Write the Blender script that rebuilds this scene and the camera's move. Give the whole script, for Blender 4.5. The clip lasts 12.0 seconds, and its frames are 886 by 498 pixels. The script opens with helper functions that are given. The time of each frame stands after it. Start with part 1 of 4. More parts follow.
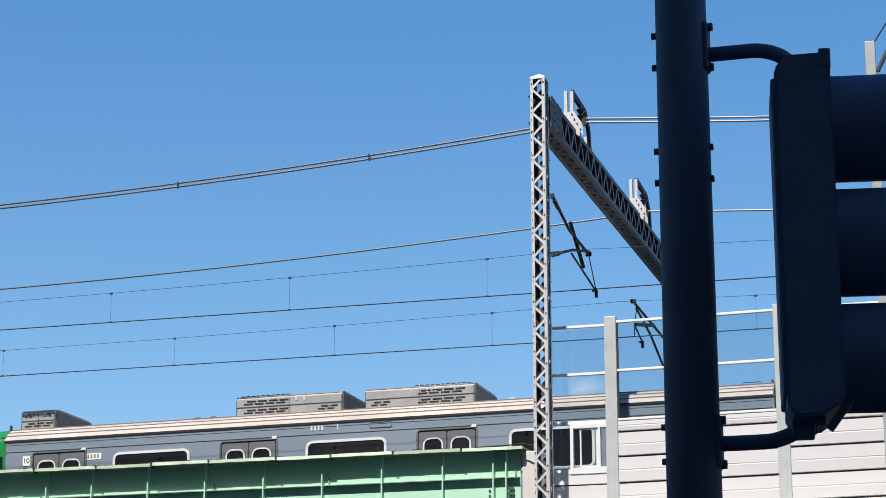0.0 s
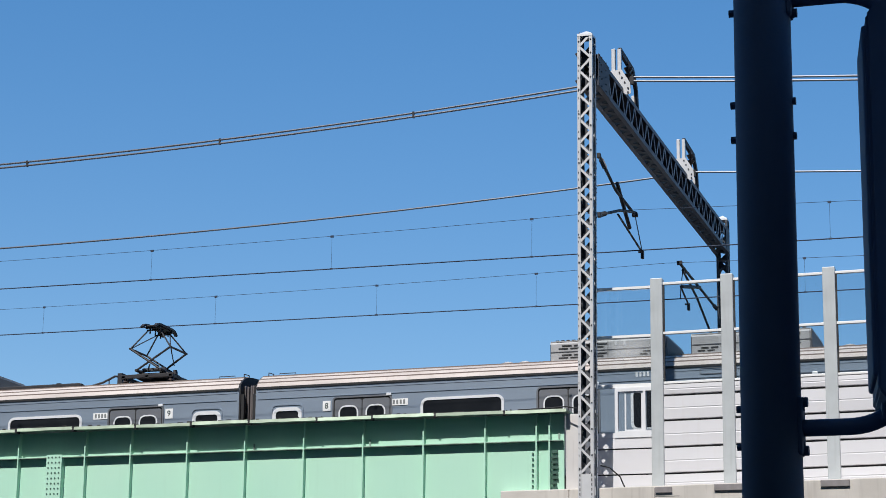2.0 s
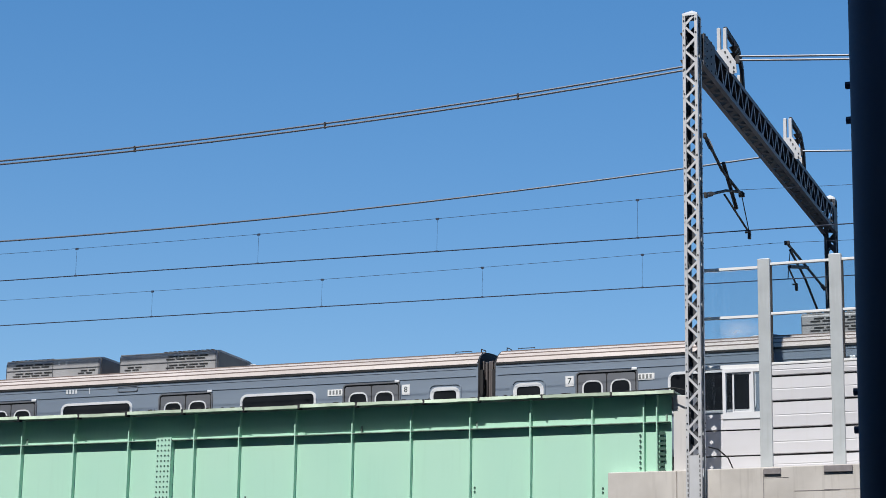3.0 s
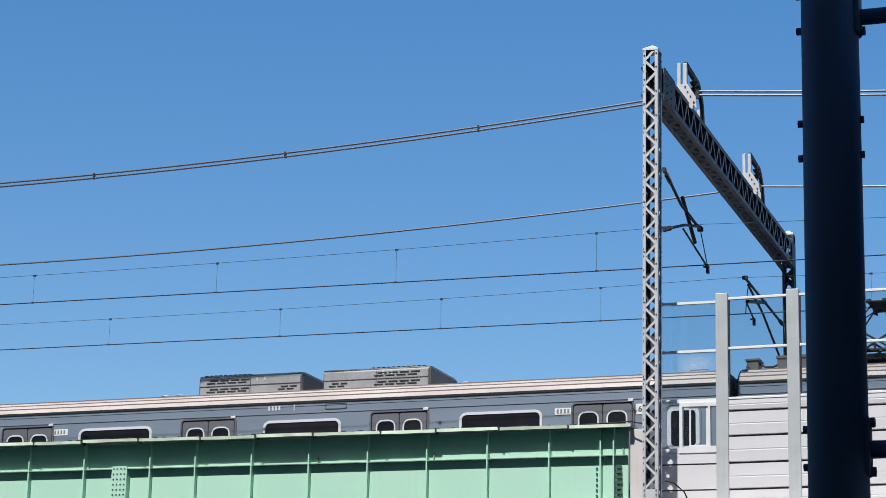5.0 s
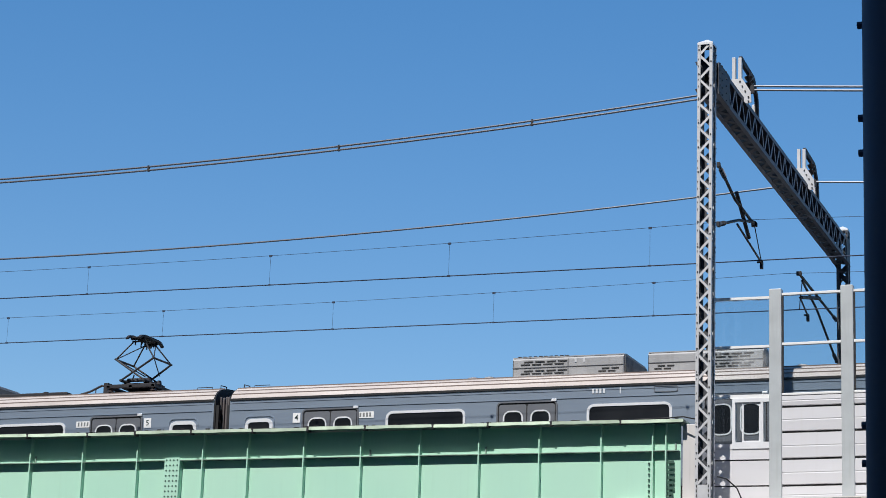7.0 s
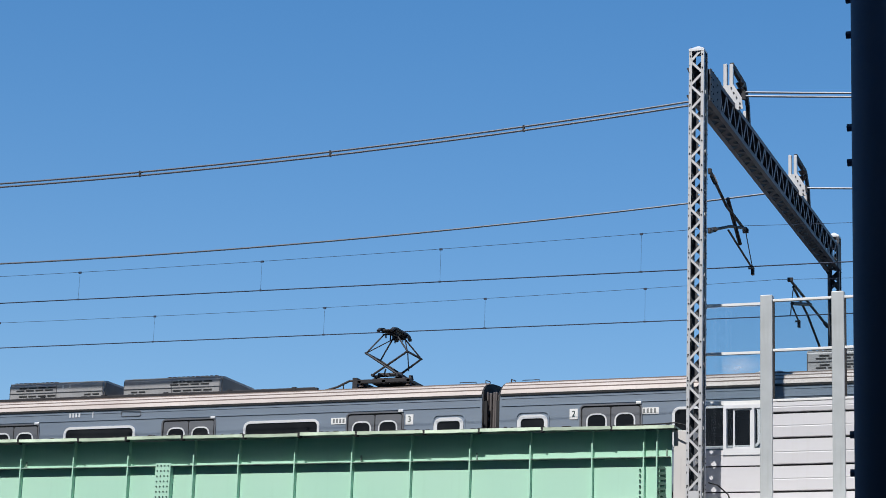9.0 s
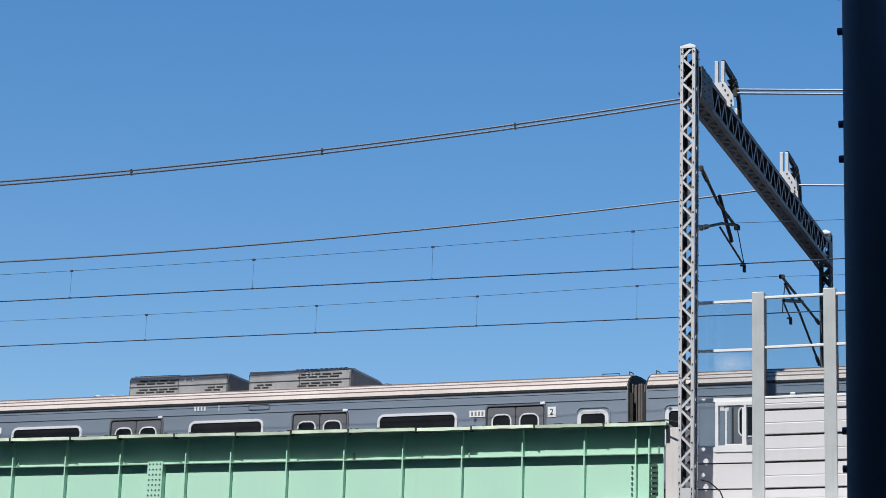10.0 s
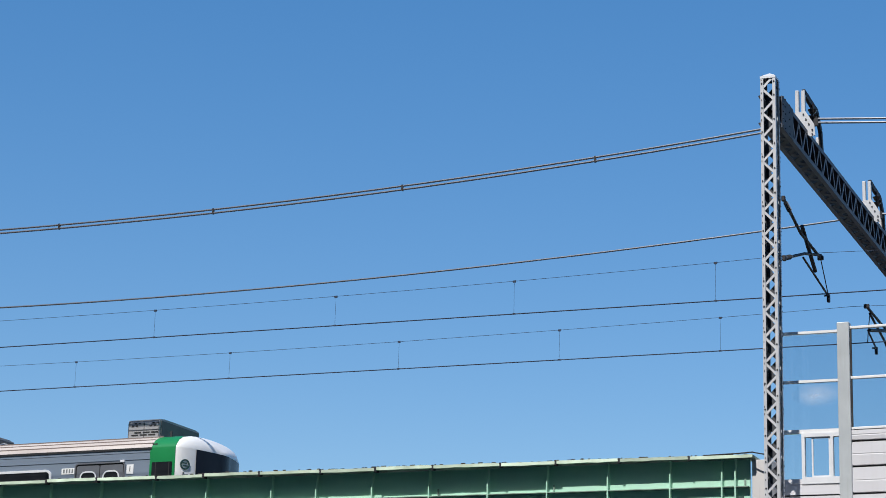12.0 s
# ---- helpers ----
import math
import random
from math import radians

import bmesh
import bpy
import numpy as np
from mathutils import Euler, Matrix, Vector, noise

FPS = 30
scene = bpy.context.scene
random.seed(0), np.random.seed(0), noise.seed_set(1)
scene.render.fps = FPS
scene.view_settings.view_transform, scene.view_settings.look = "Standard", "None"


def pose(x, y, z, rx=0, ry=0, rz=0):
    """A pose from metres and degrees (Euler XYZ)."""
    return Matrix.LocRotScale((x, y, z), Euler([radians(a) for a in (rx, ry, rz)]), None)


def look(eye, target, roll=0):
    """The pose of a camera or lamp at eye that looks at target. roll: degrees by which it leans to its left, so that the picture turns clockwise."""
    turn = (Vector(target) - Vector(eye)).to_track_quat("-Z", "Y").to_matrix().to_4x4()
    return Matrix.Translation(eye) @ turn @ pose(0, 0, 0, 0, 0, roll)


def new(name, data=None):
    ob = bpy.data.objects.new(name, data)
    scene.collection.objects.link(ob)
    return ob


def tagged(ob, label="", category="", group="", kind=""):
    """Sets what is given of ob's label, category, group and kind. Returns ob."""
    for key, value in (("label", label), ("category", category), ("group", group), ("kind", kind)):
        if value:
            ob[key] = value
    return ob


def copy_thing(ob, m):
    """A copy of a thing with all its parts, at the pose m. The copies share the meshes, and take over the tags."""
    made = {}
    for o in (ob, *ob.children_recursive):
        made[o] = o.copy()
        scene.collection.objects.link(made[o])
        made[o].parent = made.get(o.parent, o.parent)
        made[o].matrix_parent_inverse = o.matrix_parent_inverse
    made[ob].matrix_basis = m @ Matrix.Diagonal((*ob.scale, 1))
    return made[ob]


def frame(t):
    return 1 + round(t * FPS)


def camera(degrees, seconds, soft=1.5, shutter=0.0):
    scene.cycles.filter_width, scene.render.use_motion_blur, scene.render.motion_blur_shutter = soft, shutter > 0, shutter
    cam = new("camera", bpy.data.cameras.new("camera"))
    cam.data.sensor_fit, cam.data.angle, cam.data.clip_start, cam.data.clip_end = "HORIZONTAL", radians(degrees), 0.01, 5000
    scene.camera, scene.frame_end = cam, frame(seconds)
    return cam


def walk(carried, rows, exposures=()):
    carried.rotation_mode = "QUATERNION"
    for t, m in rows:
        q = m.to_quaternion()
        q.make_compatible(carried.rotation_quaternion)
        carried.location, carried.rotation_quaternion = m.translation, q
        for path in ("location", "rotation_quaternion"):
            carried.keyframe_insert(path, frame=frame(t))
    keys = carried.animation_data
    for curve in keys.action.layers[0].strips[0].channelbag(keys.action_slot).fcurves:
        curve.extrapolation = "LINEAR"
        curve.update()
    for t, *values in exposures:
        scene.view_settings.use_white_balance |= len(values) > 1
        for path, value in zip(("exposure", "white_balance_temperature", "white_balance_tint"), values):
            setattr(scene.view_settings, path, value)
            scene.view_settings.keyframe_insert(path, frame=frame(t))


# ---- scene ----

# The camera: a hand-held telephone, zoomed in, that swings a little from side to side.
cam = camera(23.32, 12.0, 0.6)
PATH = [
    (0, (0.234, -0.537, 1.430), 16.499, 14.848, 0.007),
    (0.1, (0.131, -0.006, 1.570), 16.862, 14.768, 0.181),
    (0.2, (0.133, -0.003, 1.572), 16.766, 14.698, 0.037),
    (0.3, (0.138, -0.003, 1.571), 16.560, 14.657, 0.116),
    (0.5, (0.145, -0.008, 1.573), 15.280, 14.594, -0.421),
    (1, (0.119, 0.006, 1.587), 12.953, 14.440, -0.930),
    (1.5, (0.091, 0.001, 1.591), 13.240, 14.265, -0.873),
    (1.8, (0.058, 0.009, 1.590), 15.365, 14.100, 0.134),
    (2, (0.039, 0.002, 1.590), 17.662, 13.744, 0.750),
    (2.5, (0.009, 0.004, 1.592), 20.543, 13.264, 1.299),
    (3, (0.015, 0.000, 1.596), 20.519, 13.216, 1.008),
    (3.2, (0.017, 0.000, 1.598), 20.564, 13.342, 0.996),
    (4.8, (0.035, 0.002, 1.606), 19.505, 14.095, 1.450),
    (5, (0.036, 0.003, 1.604), 19.440, 14.062, 1.399),
    (5.5, (0.041, 0.004, 1.603), 19.279, 14.042, 1.288),
    (6, (0.038, 0.005, 1.606), 19.189, 14.034, 1.314),
    (6.5, (0.026, 0.004, 1.602), 19.794, 13.890, 1.692),
    (7, (0.020, 0.003, 1.601), 20.871, 13.858, 2.066),
    (7.2, (0.020, 0.003, 1.602), 20.855, 13.880, 2.132),
    (8.8, (0.029, 0.003, 1.611), 20.619, 14.034, 2.098),
    (9, (0.028, 0.003, 1.611), 20.649, 14.007, 2.088),
    (9.5, (0.025, 0.002, 1.611), 20.575, 13.985, 2.058),
    (10, (0.027, 0.001, 1.609), 20.420, 13.956, 1.913),
    (10.5, (0.033, 0.001, 1.609), 20.266, 13.883, 1.855),
    (11, (0.031, 0.002, 1.608), 20.403, 13.968, 1.649),
    (11.5, (0.025, 0.002, 1.609), 20.775, 14.071, 1.570),
    (12, (0.009, 0.001, 1.617), 22.669, 14.812, 1.632),
]


def aim(eye, yaw, pitch, roll):
    a, b = radians(yaw), radians(pitch)
    ahead = Vector((-math.sin(a) * math.cos(b), math.cos(a) * math.cos(b), math.sin(b)))
    return look(eye, Vector(eye) + 10 * ahead, roll)


walk(cam, [(t, aim(eye, yaw, pitch, roll)) for t, eye, yaw, pitch, roll in PATH],
     [(0, 0.26, 6850, 10), (0.5, 0.15, 6750, 10), (1, 0.08, 6600, 10), (2, 0.04, 6500, 10), (3, 0.0, 6450, 10), (12, 0.0, 6450, 10)])

# ---- light: a high sun behind the camera, a little to its left, and a clear blue sky ----
TO_SUN = Vector((-0.045, -0.60, 0.79)).normalized()
sky_world = bpy.data.worlds.new("sky")
scene.world = sky_world
sky_world.use_nodes = True
wn = sky_world.node_tree.nodes
sky = wn.new("ShaderNodeTexSky")
sky.sky_type = "NISHITA"
sky.sun_disc = False
sky.sun_elevation = math.asin(TO_SUN.z)
sky.sun_rotation = math.atan2(TO_SUN.x, TO_SUN.y)
sky.altitude, sky.air_density, sky.dust_density, sky.ozone_density = 50, 1.0, 0.1, 2.55
wn["Background"].inputs["Strength"].default_value = 0.134
clear = wn.new("ShaderNodeHueSaturation")
clear.inputs["Hue"].default_value, clear.inputs["Saturation"].default_value, clear.inputs["Value"].default_value = 0.5067, 1.672, 1.653
soft_haze = wn.new("ShaderNodeGamma")
soft_haze.inputs["Gamma"].default_value = 0.66
sky_world.node_tree.links.new(sky.outputs[0], soft_haze.inputs["Color"])
sky_world.node_tree.links.new(soft_haze.outputs[0], clear.inputs["Color"])
sky_world.node_tree.links.new(clear.outputs[0], wn["Background"].inputs["Color"])
sun_data = bpy.data.lights.new("sun", "SUN")
sun_data.energy, sun_data.angle, sun_data.color = 5.0, radians(0.53), (1.0, 0.965, 0.92)
sun = new("sun", sun_data)
sun.matrix_world = look((0, 0, 60), Vector((0, 0, 60)) - TO_SUN)
scene.view_settings.exposure = 0.0


# ---- materials ----
def material(name, color, rough=0.6, metal=0.0, second=None, scale=3.0, grain=60.0, bump=0.05, amount=0.5, spread=0.0,
             stretch=(1, 1, 1), streaks=None):
    """Paint or metal with broad stains, fine grain and a little relief. streaks: a dirt colour that runs down in lines."""
    m = bpy.data.materials.new(name)
    m.use_nodes = True
    nt = m.node_tree
    n, link = nt.nodes, nt.links.new
    p = n["Principled BSDF"]
    p.inputs["Roughness"].default_value, p.inputs["Metallic"].default_value = rough, metal
    co = n.new("ShaderNodeTexCoord")
    mp = n.new("ShaderNodeMapping")
    mp.inputs["Scale"].default_value = stretch
    link(co.outputs["Object"], mp.inputs["Vector"])
    broad = n.new("ShaderNodeTexNoise")
    broad.inputs["Scale"].default_value, broad.inputs["Detail"].default_value = scale, 6
    link(mp.outputs[0], broad.inputs["Vector"])
    ramp = n.new("ShaderNodeMapRange")
    ramp.inputs[1].default_value, ramp.inputs[2].default_value = 0.35, 0.7
    ramp.inputs[4].default_value = amount
    link(broad.outputs["Fac"], ramp.inputs[0])
    mix = n.new("ShaderNodeMix")
    mix.data_type = "RGBA"
    mix.inputs["A"].default_value = (*color, 1)
    mix.inputs["B"].default_value = (*(second or [c * 0.72 for c in color]), 1)
    link(ramp.outputs[0], mix.inputs["Factor"])
    out = mix.outputs["Result"]
    if streaks:
        sm = n.new("ShaderNodeMapping")
        sm.inputs["Scale"].default_value = (7, 7, 0.5)
        link(co.outputs["Object"], sm.inputs["Vector"])
        st = n.new("ShaderNodeTexNoise")
        st.inputs["Scale"].default_value, st.inputs["Detail"].default_value = 1.3, 5
        link(sm.outputs[0], st.inputs["Vector"])
        sr = n.new("ShaderNodeMapRange")
        sr.inputs[1].default_value, sr.inputs[2].default_value, sr.inputs[4].default_value = 0.55, 0.8, 0.5
        link(st.outputs["Fac"], sr.inputs[0])
        mx = n.new("ShaderNodeMix")
        mx.data_type = "RGBA"
        mx.inputs["B"].default_value = (*streaks, 1)
        link(sr.outputs[0], mx.inputs["Factor"])
        link(out, mx.inputs["A"])
        out = mx.outputs["Result"]
    if spread:
        info = n.new("ShaderNodeObjectInfo")
        sp = n.new("ShaderNodeMapRange")
        sp.inputs[3].default_value, sp.inputs[4].default_value = 1 - spread, 1 + spread
        link(info.outputs["Random"], sp.inputs[0])
        hs = n.new("ShaderNodeHueSaturation")
        link(sp.outputs[0], hs.inputs["Value"])
        link(out, hs.inputs["Color"])
        out = hs.outputs["Color"]
    link(out, p.inputs["Base Color"])
    fine = n.new("ShaderNodeTexNoise")
    fine.inputs["Scale"].default_value, fine.inputs["Detail"].default_value = grain, 3
    link(mp.outputs[0], fine.inputs["Vector"])
    rr = n.new("ShaderNodeMapRange")
    rr.inputs[3].default_value, rr.inputs[4].default_value = max(0.05, rough - 0.1), min(1, rough + 0.1)
    link(fine.outputs["Fac"], rr.inputs[0])
    link(rr.outputs[0], p.inputs["Roughness"])
    bp = n.new("ShaderNodeBump")
    bp.inputs["Strength"].default_value, bp.inputs["Distance"].default_value = bump, 0.01
    link(fine.outputs["Fac"], bp.inputs["Height"])
    link(bp.outputs[0], p.inputs["Normal"])
    return m


def clear_glass(name, tint):
    m = bpy.data.materials.new(name)
    m.use_nodes = True
    n, link = m.node_tree.nodes, m.node_tree.links.new
    n.remove(n["Principled BSDF"])
    a, b, f, mx = (n.new("ShaderNode" + k) for k in ("BsdfTransparent", "BsdfGlossy", "Fresnel", "MixShader"))
    a.inputs["Color"].default_value = (*tint, 1)
    b.inputs["Roughness"].default_value = 0.03
    f.inputs["IOR"].default_value = 1.45
    link(f.outputs[0], mx.inputs[0]), link(a.outputs[0], mx.inputs[1]), link(b.outputs[0], mx.inputs[2])
    link(mx.outputs[0], n["Material Output"].inputs["Surface"])
    return m


STEEL = material("brushed_stainless", (0.270, 0.328, 0.402), 0.45, 0.4, (0.215, 0.265, 0.335), 1.2, 90, 0.03, 0.6, 0.04, (0.3, 1, 3))
STEEL_DOOR = material("door_steel", (0.185, 0.195, 0.215), 0.45, 0.4, (0.155, 0.163, 0.18), 2, 90, 0.03, 0.5, 0.05)
ROOF = material("roof_paint", (0.56, 0.50, 0.455), 0.6, 0.0, (0.37, 0.315, 0.285), 1.5, 70, 0.05, 0.7, 0.05, (0.4, 2, 2), (0.36, 0.31, 0.28))
ROOF_LINE = material("roof_seam", (0.20, 0.155, 0.135), 0.7, 0, None, 3, 60, 0.05)
AC_GREY = material("cooler_grey", (0.36, 0.36, 0.365), 0.55, 0.1, (0.25, 0.25, 0.255), 2.5, 60, 0.05, 0.6, 0.06, (1, 1, 1), (0.24, 0.23, 0.22))
BOX_GREY = material("equipment_box_grey", (0.13, 0.125, 0.12), 0.6, 0.1, (0.09, 0.085, 0.08), 3, 60, 0.05, 0.6, 0.05)
RIM = material("bright_rim", (0.82, 0.83, 0.84), 0.35, 0.2, (0.66, 0.67, 0.68), 6, 80, 0.02, 0.3)
DARK_GLASS = material("dark_window_glass", (0.012, 0.014, 0.017), 0.1, 0.0, (0.03, 0.032, 0.036), 1.5, 8, 0.0, 0.5)
DARK_GLASS.node_tree.nodes["Principled BSDF"].inputs["Specular IOR Level"].default_value = 0.3
WINDSCREEN = material("tinted_windscreen", (0.010, 0.013, 0.022), 0.22, 0.0, (0.02, 0.024, 0.036), 1.5, 8, 0.0, 0.5)
WINDSCREEN.node_tree.nodes["Principled BSDF"].inputs["IOR"].default_value = 1.22
RUBBER = material("black_rubber", (0.015, 0.015, 0.016), 0.7, 0, None, 8, 80, 0.1)
BELLOWS = material("gangway_bellows", (0.14, 0.125, 0.125), 0.8, 0, (0.08, 0.07, 0.07), 6, 60, 0.2)
CAB_GREEN = material("cab_green", (0.012, 0.22, 0.065), 0.35, 0, (0.010, 0.17, 0.05), 2, 60, 0.02, 0.4)
EMBLEM = material("emblem_green", (0.022, 0.06, 0.05), 0.4, 0, None, 9, 60, 0.0, 0.2)
CAB_WHITE = material("cab_white", (0.82, 0.81, 0.79), 0.35, 0, (0.70, 0.69, 0.67), 2, 60, 0.02, 0.4)
PLATE_WHITE = material("label_white", (0.80, 0.80, 0.79), 0.5, 0, None, 9, 60, 0.02, 0.2)
BAR_GREY = material("faded_ink", (0.20, 0.21, 0.21), 0.6, 0, None, 9, 60, 0.0, 0.2)
LABEL_INK = material("label_ink", (0.03, 0.05, 0.05), 0.6, 0, None, 9, 60, 0.0, 0.2)
BLACK_IRON = material("black_iron", (0.024, 0.024, 0.028), 0.65, 0.2, (0.042, 0.036, 0.035), 9, 60, 0.1, 0.5)
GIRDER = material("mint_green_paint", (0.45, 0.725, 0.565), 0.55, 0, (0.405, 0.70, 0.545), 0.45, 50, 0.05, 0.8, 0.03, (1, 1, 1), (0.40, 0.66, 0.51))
# weathered green, darkened further to hold the flange underside's shade
GIRDER_EDGE = material("shaded_weathered_green_paint", (0.30, 0.43, 0.35), 0.6, 0, (0.13, 0.17, 0.15), 4, 50, 0.1, 0.9, 0.06)
FLANGE_EDGE = material("bleached_green_paint", (0.66, 0.79, 0.61), 0.6, 0, (0.38, 0.46, 0.35), 2.5, 40, 0.15, 0.9, 0.24)
RIVET = material("dark_bolt", (0.06, 0.13, 0.10), 0.5, 0.2, None, 20, 60, 0.1)
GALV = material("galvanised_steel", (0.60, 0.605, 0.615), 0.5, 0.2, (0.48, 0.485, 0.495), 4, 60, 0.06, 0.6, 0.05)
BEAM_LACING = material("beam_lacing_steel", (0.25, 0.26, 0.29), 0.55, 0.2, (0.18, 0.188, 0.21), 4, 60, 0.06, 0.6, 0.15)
# darker copy of GALV with shade in its colour; also for dull fittings
GALV_SHADED_DULL = material("shaded_and_dull_galvanised_steel", (0.075, 0.08, 0.092), 0.6, 0.2, (0.05, 0.054, 0.064), 4, 60, 0.06, 0.6, 0.1)
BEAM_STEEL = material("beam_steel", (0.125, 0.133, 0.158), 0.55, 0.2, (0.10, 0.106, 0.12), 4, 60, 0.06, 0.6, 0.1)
POST = material("post_grey", (0.49, 0.52, 0.53), 0.5, 0.15, (0.40, 0.425, 0.435), 3, 60, 0.05, 0.6, 0.04, (1, 1, 1), (0.36, 0.37, 0.36))
PANEL = material("barrier_panel", (0.63, 0.625, 0.645), 0.55, 0, (0.57, 0.565, 0.58), 1.2, 60, 0.05, 0.4, 0.03, (0.5, 1, 1), (0.58, 0.565, 0.56))
STAY = material("stay_grey", (0.36, 0.375, 0.40), 0.5, 0.2, (0.28, 0.29, 0.31), 3, 60, 0.05, 0.6, 0.05)
FRAME = material("window_frame_grey", (0.74, 0.75, 0.765), 0.45, 0.05, (0.64, 0.65, 0.67), 4, 60, 0.03, 0.5)
JOINT = material("joint_dark", (0.035, 0.032, 0.032), 0.8, 0, None, 6, 60, 0.1)
CONCRETE = material("old_concrete", (0.60, 0.565, 0.52), 0.85, 0, (0.46, 0.43, 0.39), 1.6, 45, 0.14, 0.8, 0.03, (1, 1, 1), (0.30, 0.27, 0.24))
BROWN = material("brown_plate", (0.27, 0.25, 0.25), 0.6, 0.1, (0.14, 0.125, 0.12), 6, 60, 0.1)
GREY_WALL = material("grey_end_wall", (0.62, 0.60, 0.585), 0.75, 0, (0.54, 0.52, 0.51), 1.5, 50, 0.1, 0.6, 0, (1, 1, 1), (0.32, 0.30, 0.29))
SIGNAL = material("signal_navy_grey", (0.11, 0.155, 0.27), 0.75, 0, (0.09, 0.13, 0.23), 5, 80, 0.05, 0.5)
POLE = material("pole_navy_grey", (0.088, 0.115, 0.18), 0.75, 0, (0.072, 0.095, 0.15), 4, 90, 0.05, 0.6)
LENS = material("signal_lens", (0.03, 0.01, 0.008), 0.2, 0, None, 9, 60, 0.02)
CERAMIC = material("insulator_brown", (0.05, 0.035, 0.03), 0.3, 0, None, 9, 60, 0.02)
WIRE = material("weathered_copper_wire", (0.025, 0.040, 0.075), 0.7, 0.1, None, 9, 60, 0.02)
FEEDER = material("aluminium_conductor", (0.15, 0.16, 0.185), 0.4, 0.3, (0.11, 0.118, 0.14), 5, 60, 0.05, 0.6)
ASPHALT = material("asphalt", (0.05, 0.05, 0.052), 0.9, 0, (0.038, 0.038, 0.04), 0.5, 60, 0.3, 0.7)
BALLAST = material("ballast", (0.16, 0.14, 0.125), 0.95, 0, (0.10, 0.09, 0.08), 6, 30, 0.6, 0.8)
RAIL = material("rail_steel", (0.22, 0.16, 0.13), 0.5, 0.5, (0.14, 0.09, 0.07), 4, 60, 0.1)
SHADE_WALL = material("shade_wall_grey", (0.22, 0.21, 0.20), 0.85, 0, (0.17, 0.165, 0.16), 0.4, 20, 0.2, 0.6)
GLASS = clear_glass("barrier_glass", (0.90, 0.93, 0.94))


def chalky_film(name):
    """A blotchy, see-through white patch on glass that thins out towards its rim."""
    m = bpy.data.materials.new(name)
    m.use_nodes = True
    n, link = m.node_tree.nodes, m.node_tree.links.new
    n.remove(n["Principled BSDF"])
    clear_part, white_part, mx = (n.new("ShaderNode" + k) for k in ("BsdfTransparent", "BsdfDiffuse", "MixShader"))
    white_part.inputs["Color"].default_value = (0.8, 0.8, 0.8, 1)
    co, ball, blotch, mul = (n.new("ShaderNode" + k) for k in ("TexCoord", "TexGradient", "TexNoise", "Math"))
    ball.gradient_type = "SPHERICAL"
    blotch.inputs["Scale"].default_value, blotch.inputs["Detail"].default_value = 2.2, 4
    mul.operation = "MULTIPLY"
    link(co.outputs["Object"], ball.inputs["Vector"]), link(co.outputs["Object"], blotch.inputs["Vector"])
    link(ball.outputs["Fac"], mul.inputs[0]), link(blotch.outputs["Fac"], mul.inputs[1])
    thin = n.new("ShaderNodeMath")
    thin.operation = "MULTIPLY"
    thin.inputs[1].default_value = 0.6
    link(mul.outputs[0], thin.inputs[0])
    link(thin.outputs[0], mx.inputs[0]), link(clear_part.outputs[0], mx.inputs[1]), link(white_part.outputs[0], mx.inputs[2])
    link(mx.outputs[0], n["Material Output"].inputs["Surface"])
    return m


BLOTCHY_WHITE = chalky_film("chalky_film")


# ---- mesh tools ----
def part(name, bm, mat, parent, label="", smooth=False):
    me = bpy.data.meshes.new(name)
    if smooth:
        for f in bm.faces:
            f.smooth = True
    bm.normal_update()
    bm.to_mesh(me)
    bm.free()
    for m in mat if isinstance(mat, (list, tuple)) else (mat,):
        me.materials.append(m)
    ob = new(name, me)
    ob.parent = parent
    return tagged(ob, label)


def shared(name, mesh_ob, parent, m):
    """One more piece on the mesh of another piece."""
    ob = new(name, mesh_ob.data)
    ob.parent = parent
    ob.matrix_basis = m
    return ob


def thing(name, label, category, m=None, group="", kind=""):
    ob = new(name)
    ob.empty_display_size = 0.2
    if m is not None:
        ob.matrix_basis = m
    return tagged(ob, label, category, group, kind)


def box(bm, x0, x1, y0, y1, z0, z1, bevel=0.0):
    vs = [bm.verts.new((x, y, z)) for z in (z0, z1) for x, y in ((x0, y0), (x1, y0), (x1, y1), (x0, y1))]
    fs = [bm.faces.new([vs[i] for i in f]) for f in ((3, 2, 1, 0), (4, 5, 6, 7), (0, 1, 5, 4), (1, 2, 6, 5), (2, 3, 7, 6), (3, 0, 4, 7))]
    if bevel:
        es = list({e for f in fs for e in f.edges})
        bmesh.ops.bevel(bm, geom=es, offset=bevel, segments=2, affect="EDGES", profile=0.5)
    return bm


def tube(bm, a, b, r, n=8, r2=None, caps=True):
    a, b = Vector(a), Vector(b)
    q = (b - a).to_track_quat("Z", "Y")
    rings = []
    for p, rad in ((a, r), (b, r if r2 is None else r2)):
        rings.append([bm.verts.new(p + q @ Vector((rad * math.cos(2 * math.pi * i / n), rad * math.sin(2 * math.pi * i / n), 0))) for i in range(n)])
    for i in range(n):
        bm.faces.new((rings[0][i], rings[0][(i + 1) % n], rings[1][(i + 1) % n], rings[1][i]))
    if caps:
        bm.faces.new(rings[0][::-1])
        bm.faces.new(rings[1])
    return bm


